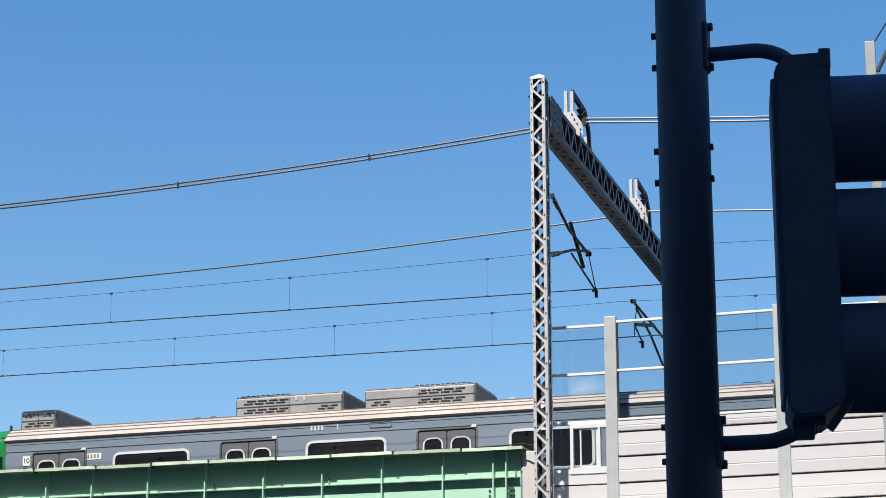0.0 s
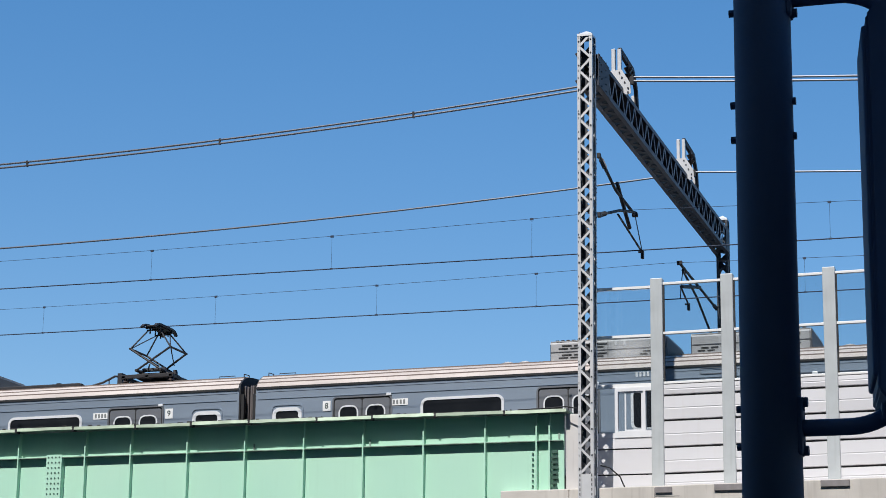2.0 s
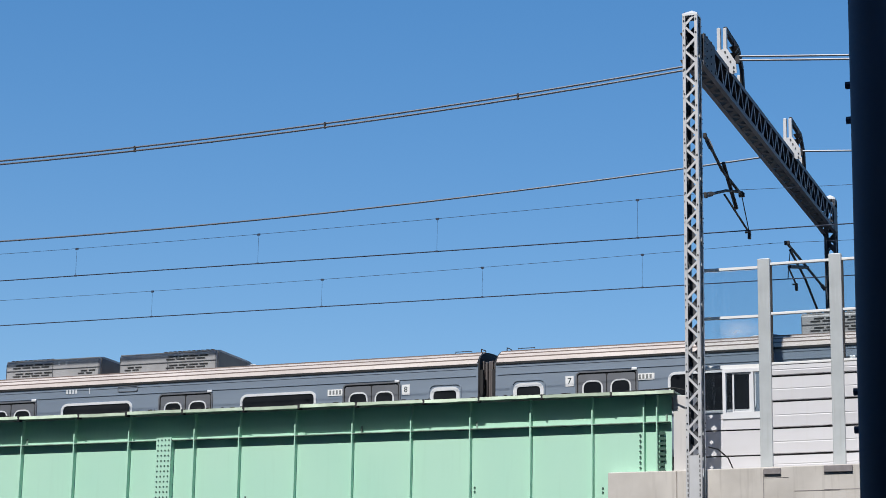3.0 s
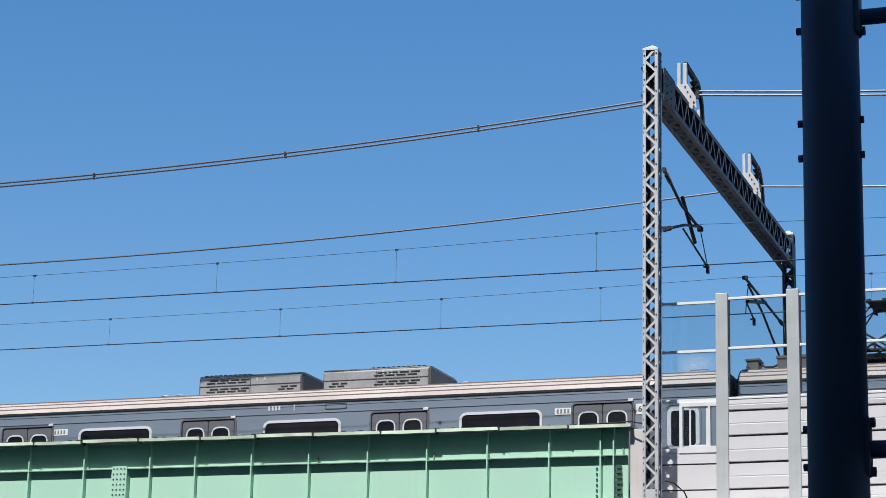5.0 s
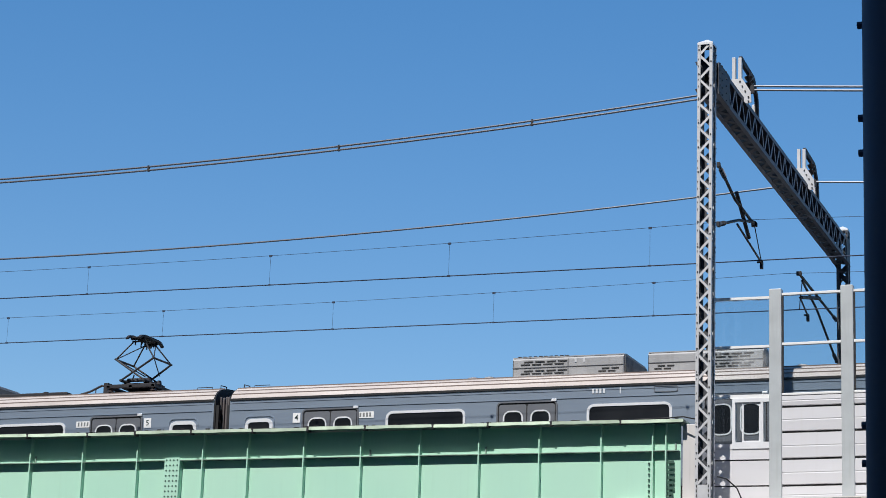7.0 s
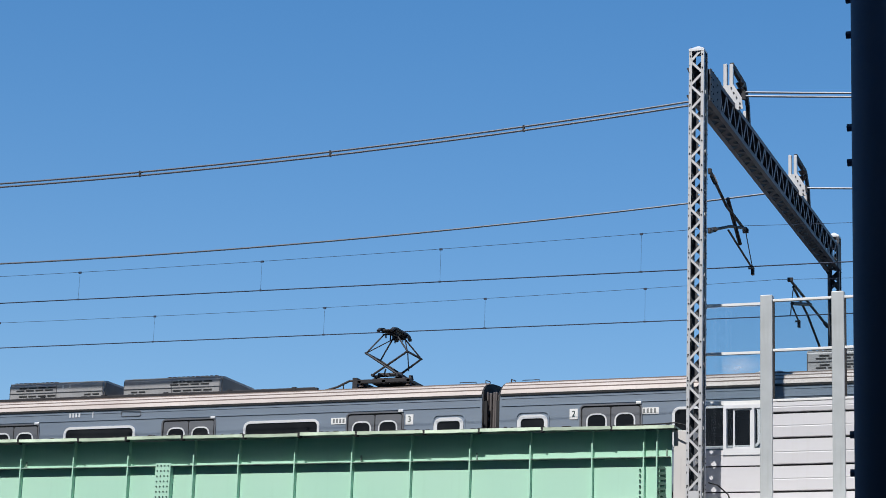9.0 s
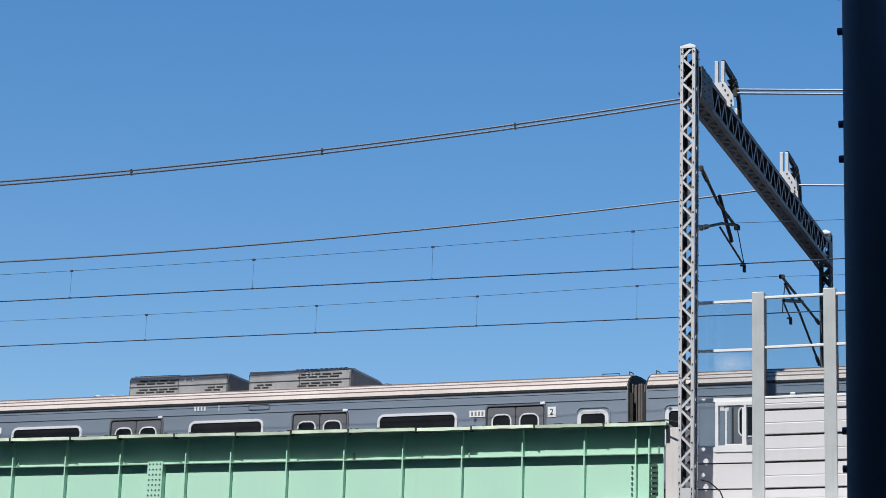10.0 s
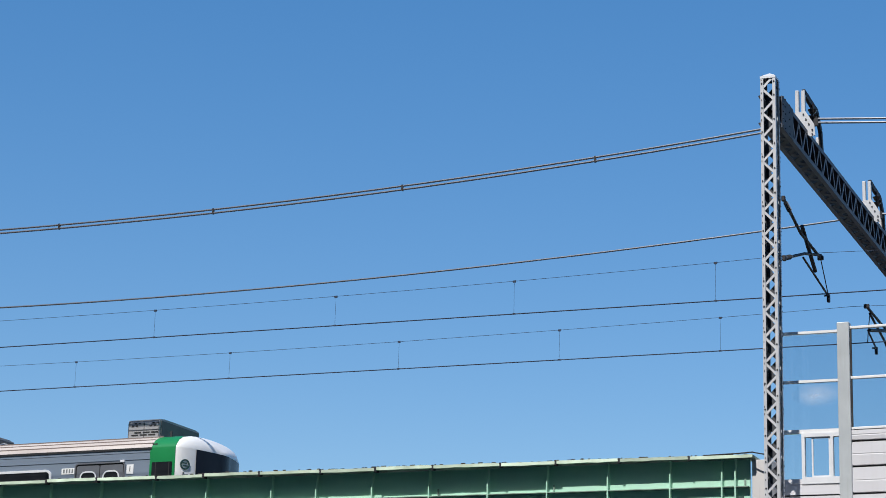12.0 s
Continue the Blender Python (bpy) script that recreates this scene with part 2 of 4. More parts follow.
def pipe(bm, pts, r, n=8):
    """A tube along a line of points."""
    pts = [Vector(p) for p in pts]
    rings = []
    for i, p in enumerate(pts):
        d = (pts[min(i + 1, len(pts) - 1)] - pts[max(i - 1, 0)]).normalized()
        side = d.cross(Vector((0, 0, 1)))
        side = side.normalized() if side.length > 1e-4 else Vector((1, 0, 0))
        up = side.cross(d)
        rings.append([bm.verts.new(p + r * (math.cos(2 * math.pi * k / n) * side + math.sin(2 * math.pi * k / n) * up)) for k in range(n)])
    for a, b in zip(rings, rings[1:]):
        for k in range(n):
            bm.faces.new((a[k], a[(k + 1) % n], b[(k + 1) % n], b[k]))
    bm.faces.new(rings[0][::-1])
    bm.faces.new(rings[-1])
    return bm


def bar(bm, a, b, w, t, face):
    """A flat bar from a to b, w wide across the direction face and t thick along it."""
    a, b, f = Vector(a), Vector(b), Vector(face).normalized()
    d = (b - a).normalized()
    s = d.cross(f).normalized() * w / 2
    f = f * t / 2
    vs = [bm.verts.new(p + u * s + v * f) for p in (a, b) for u, v in ((-1, -1), (1, -1), (1, 1), (-1, 1))]
    for q in ((0, 1, 2, 3), (7, 6, 5, 4), (0, 4, 5, 1), (1, 5, 6, 2), (2, 6, 7, 3), (3, 7, 4, 0)):
        bm.faces.new([vs[i] for i in q])
    return bm


def rounded(w, h, r, seg=4, top_only=False):
    """Points of a rounded rectangle centred on the origin."""
    out = []
    for cx, cz, a0 in ((w / 2 - r, h / 2 - r, 0), (-w / 2 + r, h / 2 - r, 90), (-w / 2 + r, -h / 2 + r, 180), (w / 2 - r, -h / 2 + r, 270)):
        for i in range(seg + 1):
            a = radians(a0 + 90 * i / seg)
            out.append((cx + r * math.cos(a), cz + r * math.sin(a)))
    return out


def plate(bm, cx, cz, w, h, r, y0, y1, seg=4):
    """A rounded plate that faces -y, from y1 (back) to y0 (front)."""
    pts = rounded(w, h, r, seg)
    front = [bm.verts.new((cx + x, y0, cz + z)) for x, z in pts]
    back = [bm.verts.new((cx + x, y1, cz + z)) for x, z in pts]
    n = len(pts)
    bm.faces.new(front[::-1])
    for i in range(n):
        bm.faces.new((front[i], front[(i + 1) % n], back[(i + 1) % n], back[i])[::1])
    return bm


def ring_plate(bm, cx, cz, w, h, r, t, y0, y1, seg=4):
    """A rounded frame of width t that faces -y."""
    outer, inner = rounded(w, h, r, seg), rounded(w - 2 * t, h - 2 * t, max(0.01, r - t), seg)
    vs = [[bm.verts.new((cx + x, y, cz + z)) for x, z in pts] for pts in (outer, inner) for y in (y0, y1)]
    of, ob_, nf, nb = vs
    n = len(outer)
    for i in range(n):
        j = (i + 1) % n
        bm.faces.new((of[j], of[i], nf[i], nf[j]))
        bm.faces.new((of[i], of[j], ob_[j], ob_[i]))
        bm.faces.new((nf[j], nf[i], nb[i], nb[j]))
    return bm


def turned(bm, m):
    bm.transform(m)
    return bm


def fix(bm):
    bmesh.ops.recalc_face_normals(bm, faces=bm.faces[:])
    return bm


# ---- the ground and an unseen wall added for shade ----
RAIL_Z = 6.95
GRADE = 0.007  # the track climbs towards +x


def graded(bm):
    """Lets what lies along the track follow its gradient."""
    for v in bm.verts:
        v.co.z += GRADE * (v.co.x + 22)
    return bm


bm = bmesh.new()
g = 3000
bm.faces.new([bm.verts.new(v) for v in ((-g, -g, 0), (g, -g, 0), (g, g, 0), (-g, g, 0))])
tagged(part("ground", bm, ASPHALT, None), "dark grey asphalt street under the railway", "ground", kind="structure")

# An unseen block added behind the street: it shades the signal and cuts sky light.
bm = box(bmesh.new(), -110, 90, -26, -11, 0, 64)
wall_back = tagged(part("wall_south", bm, SHADE_WALL, None), "plain grey unseen wall added to shade the street", "wall", kind="structure")

# ---- the railway: deck, abutment, girders ----
GY = 39.79
SPAN_L, SPAN_R = -52.0, -10.13

bm = box(bmesh.new(), SPAN_L, SPAN_R + 0.3, GY + 0.15, 51.6, 6.1, 6.45)
deck = tagged(part("bridge_deck", bm, CONCRETE, None), "concrete bridge deck between two green girders", "deck", kind="structure")
bm = graded(box(bmesh.new(), -130, 90, 40.75, 51.3, 5.5, 6.75))
tagged(part("track_bed", bm, BALLAST, None), "brown gravel ballast under two tracks", "track bed", kind="structure")
for k, ty in enumerate((42.73, 46.88)):
    track = thing("railway_track", "pair of worn steel rails on the gravel ballast", "track", group="two tracks", kind="structure")
    for s in (-0.74, 0.74):
        bm = bmesh.new()
        box(bm, -130, 90, ty + s - 0.07, ty + s + 0.07, 6.75, 6.77)
        box(bm, -130, 90, ty + s - 0.01, ty + s + 0.01, 6.77, 6.91)
        box(bm, -130, 90, ty + s - 0.035, ty + s + 0.035, 6.91, RAIL_Z)
        part("rail", graded(bm), RAIL, track)

abutment = thing("abutment", "weathered beige concrete abutment and retaining wall", "wall", kind="structure")
bm = bmesh.new()
box(bm, -11.34, -9.99, 39.57, 40.75, 0, 6.89, 0.02)
part("bearing_block", bm, CONCRETE, abutment)
bm = bmesh.new()
box(bm, -9.985, 12, 39.57, 40.75, 0, 6.89, 0.02)
for v in bm.verts:
    if v.co.z > 6:
        v.co.z += 0.010 * max(0.0, v.co.x + 8.43)
box(bm, 12.002, 90, 39.57, 40.75, 0, 7.09)
box(bm, -9.985, 90, 40.75, 51.6, 0, 6.45)
part("retaining_wall", bm, CONCRETE, abutment)
bm = bmesh.new()
box(bm, -8.33, -7.85, 39.565, 39.575, 6.70, 6.708)
box(bm, -7.75, -6.9, 39.565, 39.575, 6.44, 6.452)
box(bm, -7.2, -6.5, 39.565, 39.575, 6.455, 6.463)
box(bm, -8.33, -8.315, 39.563, 39.575, 0, 6.86)
part("crack", bm, BROWN, abutment)
bm = bmesh.new()
box(bm, -130, SPAN_L + 0.4, 39.62, 51.6, 0, 5.6)
tagged(part("abutment_far", bm, CONCRETE, None), "beige concrete abutment at the other end of the bridge", "wall", kind="structure")
bm = box(bmesh.new(), -10.085, -9.70, 39.74, 40.35, 6.85, 8.36, 0.015)
end_wall = tagged(part("end_wall", bm, GREY_WALL, None), "light grey concrete end post beside the girder", "wall", kind="structure")


def girder(y, face, detailed):
    """A plate girder: web, flanges, stiffeners, ledge, splice plate. face: -1 looks at the camera, 1 away."""
    ob = thing("bridge_girder", "pale mint green painted steel plate girder of the railway bridge", "girder", kind="structure")
    f = lambda d: y + face * d
    bm = box(bmesh.new(), SPAN_L, SPAN_R, min(y, f(-0.03)), max(y, f(-0.03)), 5.2, 8.38)
    part("web", bm, GIRDER, ob)
    x, k = SPAN_R + 0.12, 0
    lengths = [1.25, 1.4, 1.3, 1.15, 1.45, 1.25]
    rnd = random.Random(11)
    while x > SPAN_L:
        x2 = max(SPAN_L, x - lengths[k % 6])
        up = 0.006 * ((k * 7) % 3)
        y0 = (0.275 if x > -12.9 else 0.325) + 0.012 * (k % 3)
        # the plate's dark colour includes the shade of its underside
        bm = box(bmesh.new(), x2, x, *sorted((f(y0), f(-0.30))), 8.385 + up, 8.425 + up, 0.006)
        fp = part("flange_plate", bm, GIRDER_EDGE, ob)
        if detailed:
            # the bleached lip droops and waves a little from bay to bay
            n = 6
            bm = bmesh.new()
            drop = [8.368 + up - 0.012 * rnd.random() for _ in range(n + 1)]
            rings = []
            for i in range(n + 1):
                xx = x2 + 0.01 + (x - x2 - 0.02) * i / n
                rings.append([bm.verts.new((xx, f(yy), zz)) for yy, zz in ((y0 + 0.002, drop[i]), (y0 + 0.014, drop[i] + 0.004), (y0 + 0.010, 8.428 + up), (y0 + 0.002, 8.428 + up))])
            for a, b in zip(rings, rings[1:]):
                for j in range(4):
                    bm.faces.new((a[j], a[(j + 1) % 4], b[(j + 1) % 4], b[j]))
            bm.faces.new(rings[0]), bm.faces.new(rings[-1])
            lip = part("flange_edge", fix(bm), FLANGE_EDGE, fp, "pale sun-bleached green edge")
            # crumbs of dirt and peeled paint on top of the lip
            bm = bmesh.new()
            for _ in range(rnd.randrange(6, 15)):
                xx = rnd.uniform(x2 + 0.05, x - 0.05)
                box(bm, xx, xx + rnd.uniform(0.02, 0.10), *sorted((f(y0 - 0.03), f(y0 - 0.005))), 8.426 + up, 8.434 + up + 0.026 * rnd.random() ** 2)
            tagged(part("dirt", bm, JOINT, fp), kind="stuff")
            bm = box(bmesh.new(), x2 - 0.022, x2 + 0.022, *sorted((f(y0 + 0.024), f(0.22))), 8.345, 8.438 + up)
            tube(bm, (x2 + 0.045, f(y0 - 0.02), 8.36), (x2 + 0.045, f(y0 - 0.02), 8.45 + up), 0.016, 6)
            part("flange_clip", bm, BLACK_IRON, ob)
        x, k = x2, k + 1
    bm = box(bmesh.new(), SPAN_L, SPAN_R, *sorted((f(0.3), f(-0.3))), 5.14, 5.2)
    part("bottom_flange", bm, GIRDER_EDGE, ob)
    xs = [-10.40, -10.66] + [-11.648 - 1.276 * i for i in range(31)]
    xs[2:13] = [-11.69, -12.95, -14.205, -15.46, -16.73, -17.99, -19.25, -20.28, -21.81, -23.115, -24.39]
    xs[13:] = [-24.39 - 1.276 * (i + 1) for i in range(len(xs) - 13)]
    first = None
    for i, sx in enumerate(xs):
        if first is None:
            bm = box(bmesh.new(), -0.013, 0.013, *sorted((f(0.118), f(0.0))), 5.2, 8.383)
            first = part("stiffener", bm, GIRDER, ob)
            first.location.x = sx
            continue
        shared("stiffener", first, ob, pose(sx, 0, 0))
    edges = [SPAN_R] + xs
    for a, b in zip(edges, edges[1:]):
        # ledge in the darkened paint, so less light bounces onto the shaded web
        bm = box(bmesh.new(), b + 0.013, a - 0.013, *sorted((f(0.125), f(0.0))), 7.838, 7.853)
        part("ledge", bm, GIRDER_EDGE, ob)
    if detailed:
        sp = box(bmesh.new(), -21.13, -20.78, f(0.150), f(0.127), 5.3, 7.90)
        splice = part("splice_plate", sp, GIRDER, ob, "riveted splice plate")
        sp = box(bmesh.new(), -21.13, -20.78, f(0.127), f(0.0), 5.3, 7.83)
        part("splice_backing", sp, GIRDER, splice)
        bm = bmesh.new()
        for r in range(22):
            for c in range(4):
                tube(bm, (-21.08 + 0.083 * c, f(0.150), 7.845 - 0.108 * r), (-21.08 + 0.083 * c, f(0.160), 7.845 - 0.108 * r), 0.018, 6)
        tagged(part("bolts", bm, RIVET, splice), kind="stuff")
        bm = bmesh.new()
        for r in range(18):
            for bx in (-10.75, -10.32):
                z = 7.62 - 0.105 * r
                tube(bm, (bx, f(0.0), z), (bx, f(0.03), z), 0.02, 6)
        for bx, bz in ((-11.5, 6.62), (-11.5, 6.54), (-14.12, 6.70), (-14.12, 6.62), (-16.75, 6.66), (-19.1, 6.63)):
            tube(bm, (bx, f(0.0), bz), (bx, f(0.02), bz), 0.018, 6)
        tagged(part("bolts", bm, RIVET, ob), kind="stuff")
        # a row of chain-like bolt heads with torn paint at the end stiffener
        bm = bmesh.new()
        rnd = random.Random(5)
        for r in range(11):
            z = 7.64 - 0.1 * r
            box(bm, -10.37, -10.27 + 0.03 * rnd.random(), f(0.05), f(0.02), z - 0.03, z + 0.025)
        part("bolted_angle", bm, RIVET, ob)
        bm = bmesh.new()
        for bx in (-14.08, -10.22, -16.55, -24.3):
            box(bm, bx - 0.02, bx + 0.01, f(0.03), f(0.0), 7.88, 8.0)
        part("lug", bm, GIRDER_EDGE, ob)
    return ob


girder(GY, -1, True)
girder(51.2, 1, False)

# ---- the noise barrier on the retaining wall ----
FY = 40.49
POSTS = [-8.43, -7.04, -5.07, -3.03, -1.0, 1.03, 3.06, 5.09, 7.12]


def rise(x):
    """The barrier climbs a little along the track."""
    return 0.010 * max(0.0, x + 8.43)


def barrier():
    ob = thing("noise_barrier", "noise barrier of off-white ribbed panels below clear glass between grey posts", "fence", kind="structure")
    bm = box(bmesh.new(), -0.12, 0.12, -0.10, 0.10, 6.93, 11.10, 0.012)
    first = None
    for x in POSTS:
        if first is None:
            first = part("post", bm, POST, ob)
            first.location = (x, FY, rise(x))
            bm2 = box(bmesh.new(), 0.12, 0.44, -0.16, -0.12, 6.765, 6.875, 0.006)
            bp = part("base_plate", bm2, BROWN, ob, "narrow brown steel base plate")
            bp.location = (x, 39.69, rise(x))
            bm2 = box(bmesh.new(), -0.15, 0.38, -0.16, -0.12, 6.765, 6.885, 0.006)
            bp = None
        else:
            shared("post", first, ob, pose(x, FY, rise(x)))
            if bp is None:
                bp = part("base_plate", bm2, BROWN, ob, "brown steel base plate")
                bp.location = (x, 39.69, rise(x))
            else:
                shared("base_plate", bp, ob, pose(x, 39.69, rise(x)))
    rows = [(6.90, 7.238), (7.266, 7.748), (7.776, 8.268), (8.296, 8.758), (8.786, 8.99)]
    for a, b in zip(POSTS, POSTS[1:]):
        for z0, z1 in rows:
            mid = z0 + 0.46 * (z1 - z0)
            bm = bmesh.new()
            prof = [(0.0, z0), (-0.055, z0 + 0.012), (-0.062, mid - 0.01), (-0.048, mid), (-0.048, mid + 0.012), (-0.055, mid + 0.02), (-0.05, z1 - 0.012), (0.0, z1)]
            ends = [[bm.verts.new((x, FY + y, z)) for y, z in prof] for x in (a + 0.12, b - 0.12)]
            for i in range(len(prof) - 1):
                bm.faces.new((ends[0][i], ends[1][i], ends[1][i + 1], ends[0][i + 1]))
            bm.faces.new((ends[0][-1], ends[1][-1], ends[1][0], ends[0][0]))
            part("panel", fix(bm), PANEL, ob)
        bm = box(bmesh.new(), a + 0.12, b - 0.12, FY - 0.01, FY + 0.03, 6.9, 8.99)
        part("joint_strip", bm, JOINT, ob)
        bm = box(bmesh.new(), a + 0.12, b - 0.12, FY - 0.01, FY + 0.01, 9.0, 11.0)
        glass_pane(bm, ob)
        bm = box(bmesh.new(), a + 0.10, b - 0.10, FY - 0.05, FY + 0.05, 8.995, 9.04, 0.006)
        part("rail", bm, PLATE_WHITE, ob)
        for z, h in ((9.98, 0.05), (10.97, 0.05)):
            bm = box(bmesh.new(), a + 0.10, b - 0.10, FY - 0.04, FY + 0.04, z, z + h, 0.006)
            part("rail", bm, PLATE_WHITE, ob)
    # a blotchy white patch on the glass beside the mast
    bm = bmesh.new()
    bm.faces.new([bm.verts.new((math.cos(2 * math.pi * i / 24), 0, math.sin(2 * math.pi * i / 24))) for i in range(24)])
    smear = part("smear", bm, BLOTCHY_WHITE, ob, "whitish blotchy patch on the glass")
    smear.location, smear.scale = (-8.98, FY - 0.016, 9.72), (0.52, 1, 0.26)
    smear.visible_shadow = False
    # dark gasket beside the posts
    for x in POSTS[:4]:
        bm = box(bmesh.new(), x + 0.12, x + 0.145, FY - 0.03, FY + 0.03, 9.0, 10.98)
        part("gasket", bm, JOINT, ob)
    # the bay beside the catenary mast: panels below, a sliding window, glass above
    a, b = -9.76, -8.55
    for z0, z1 in [(6.90, 7.238), (7.266, 7.738), (7.766, 7.97)]:
        mid = z0 + 0.46 * (z1 - z0)
        bm = box(bmesh.new(), a, b, FY - 0.055, FY, z0, mid)
        box(bm, a, b, FY - 0.045, FY, mid + 0.001, z1)
        part("panel", bm, PANEL, ob)
    bm = box(bmesh.new(), a, b, FY - 0.01, FY + 0.03, 6.9, 7.96)
    part("joint_strip", bm, JOINT, ob)
    bm = bmesh.new()
    for z, h in ((8.955, 0.075), (9.95, 0.05), (10.92, 0.05)):
        box(bm, a, b, FY - 0.04, FY + 0.04, z, z + h)
    part("rail", bm, PLATE_WHITE, ob)
    bm = box(bmesh.new(), a, -9.281, FY - 0.05, FY + 0.02, 7.972, 8.07)
    part("rail", bm, PANEL, ob)
    bm = box(bmesh.new(), a, -9.28, FY - 0.01, FY + 0.01, 8.075, 8.95)
    glass_pane(bm, ob)
    bm = box(bmesh.new(), a, b, FY - 0.01, FY + 0.01, 9.035, 10.9)
    glass_pane(bm, ob)
    bm = bmesh.new()
    for x0, x1, z0, z1 in ((-9.28, -9.22, 7.972, 8.95), (-8.72, -8.67, 8.101, 8.879), (-9.219, -8.55, 7.972, 8.10), (-9.219, -8.55, 8.88, 8.95)):
        box(bm, x0, x1, FY - 0.065, FY + 0.05, z0, z1)
    frame_ob = part("window_frame", bm, FRAME, ob, "light grey sliding window frame")
    bm = bmesh.new()
    for x0, x1, z0, z1 in ((-9.09, -9.06, 8.1, 8.88), (-8.76, -8.725, 8.1, 8.88), (-9.06, -8.76, 8.1, 8.13), (-9.06, -8.76, 8.85, 8.88)):
        box(bm, x0, x1, FY - 0.035, FY - 0.005, z0, z1)
    part("sash", bm, FRAME, frame_ob)
    bm = box(bmesh.new(), -9.22, -8.55, FY - 0.006, FY + 0.006, 8.1, 8.88)
    pane = part("pane", bm, GLASS, frame_ob)
    pane.visible_shadow = False
    for o in ob.children:
        if o.name.split(".")[0] not in ("post", "base_plate", "smear"):
            for v in o.data.vertices:
                v.co.z += rise(v.co.x)
    return ob


def glass_pane(bm, parent):
    pane = part("pane", bm, GLASS, parent)
    pane.visible_shadow = False
    return pane


barrier()


# ---- the catenary portal ----
MX, MY, FARY, TOPZ = -9.565, 39.39, 54.4, 15.87


def lattice_face(parent, mat, p0, p1, along, w, face, pitch, bw=0.042, t=0.01):
    """Zigzag lacing between two parallel chords, bar by bar; p0 to p1 is the middle line, along its width direction."""
    p0, p1, along = Vector(p0), Vector(p1), Vector(along)
    n = max(2, round((p1 - p0).length / pitch * 2))
    step = (p1 - p0) / n
    kinds = []
    for i in range(n):
        if i < 2:
            s = 1 if i % 2 else -1
            bm = bar(bmesh.new(), along * w / 2 * s, step - along * w / 2 * s, bw, t, face)
            kinds.append(part("lacing_bar", bm, mat, parent))
            kinds[-1].location = p0 + step * i
        else:
            shared("lacing_bar", kinds[i % 2], parent, Matrix.Translation(p0 + step * i))


def mast(name, label, y, depth, z0, z1, w, plated, skin):
    ob = thing(name, label, "mast", pose(MX, y, 0), kind="")
    h, d = w / 2, depth / 2
    corners = [(-1, -1), (1, -1), (-1, 1), (1, 1)]
    for sx, sy in corners:
        bm = bmesh.new()
        x0, x1 = sorted((sx * h, sx * (h - 0.06)))
        y0, y1 = sorted((sy * d, sy * (d - 0.012)))
        box(bm, x0, x1, y0, y1, z0, z1)
        x0, x1 = sorted((sx * h, sx * (h - 0.012)))
        y0, y1 = sorted((sy * (d - 0.012), sy * (d - 0.07)))
        box(bm, x0, x1, y0, y1, z0, z1)
        part("corner_angle", bm, skin, ob)
    # back and side lacing: darker steel copy, widened, with the inner shade painted in
    for sy in (-1, 1):
        shift = 0.145 if sy > 0 else 0.0
        lattice_face(ob, skin if sy < 0 else GALV_SHADED_DULL, (0, sy * (d - 0.02), plated - shift), (0, sy * (d - 0.02), z1 - shift), (1, 0, 0), w - 0.06, (0, 1, 0), 0.50, 0.046 if sy < 0 else 0.125)
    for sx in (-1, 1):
        lattice_face(ob, GALV_SHADED_DULL, (sx * (h - 0.02), 0, plated), (sx * (h - 0.02), 0, z1), (0, 1, 0), depth - 0.08, (1, 0, 0), 0.42, 0.11 if sx > 0 else 0.19)
    # lugs on the outer chord near the head
    for z in (z1 - 0.42, z1 - 0.98):
        bm = bar(bmesh.new(), (-h + 0.01, -d + 0.03, z - 0.05), (-h - 0.03, -d + 0.03, z + 0.03), 0.04, 0.05, (0, 1, 0))
        part("lug", bm, BLACK_IRON, ob)
    # the cap: a low pyramid
    bm = bmesh.new()
    e = 0.004
    base = [bm.verts.new((x * (h + e), yy * (d + e), z1)) for x, yy in ((-1, -1), (1, -1), (1, 1), (-1, 1))]
    low = [bm.verts.new((x * (h + e), yy * (d + e), z1 - 0.045)) for x, yy in ((-1, -1), (1, -1), (1, 1), (-1, 1))]
    tip = bm.verts.new((0, 0, z1 + 0.11))
    for i in range(4):
        bm.faces.new((base[i], base[(i + 1) % 4], tip))
        bm.faces.new((low[i], low[(i + 1) % 4], base[(i + 1) % 4], base[i]))
    part("cap", fix(bm), RIM, ob, "pale pyramid cap")
    # bolt heads along the chords, and the plated foot
    bm = bmesh.new()
    z = plated + 0.1
    while z < z1 - 0.1:
        for sx in (-1, 1):
            zz = min(z + (0.25 if sx > 0 else 0), z1 - 0.12)
            tube(bm, (sx * (h - 0.03), -d - 0.012, zz), (sx * (h - 0.03), -d, zz), 0.016, 6)
        z += 0.5
    tagged(part("bolts", bm, BLACK_IRON, ob), kind="stuff")
    if plated > z0 + 0.2:
        bm = box(bmesh.new(), -h + 0.03, h - 0.03, -d + 0.012, -d + 0.03, z0, plated)
        box(bm, -h + 0.03, h - 0.03, d - 0.03, d - 0.012, z0, plated)
        part("foot_plate", bm, GALV, ob)
        bm = bmesh.new()
        z = z0 + 0.05
        while z < plated:
            for sx in (-1, 1):
                box(bm, sx * (h - 0.035) - 0.008, sx * (h - 0.035) + 0.008, -d - 0.01, -d, z, z + 0.05)
            z += 0.09
        tagged(part("bolts", bm, BLACK_IRON, ob), kind="stuff")
    return ob


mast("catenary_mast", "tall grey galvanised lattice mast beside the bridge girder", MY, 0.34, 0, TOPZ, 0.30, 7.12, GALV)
mast("catenary_mast", "dark grey lattice mast beyond the far track", FARY, 0.34, 6.0, TOPZ, 0.30, 6.4, GALV_SHADED_DULL)


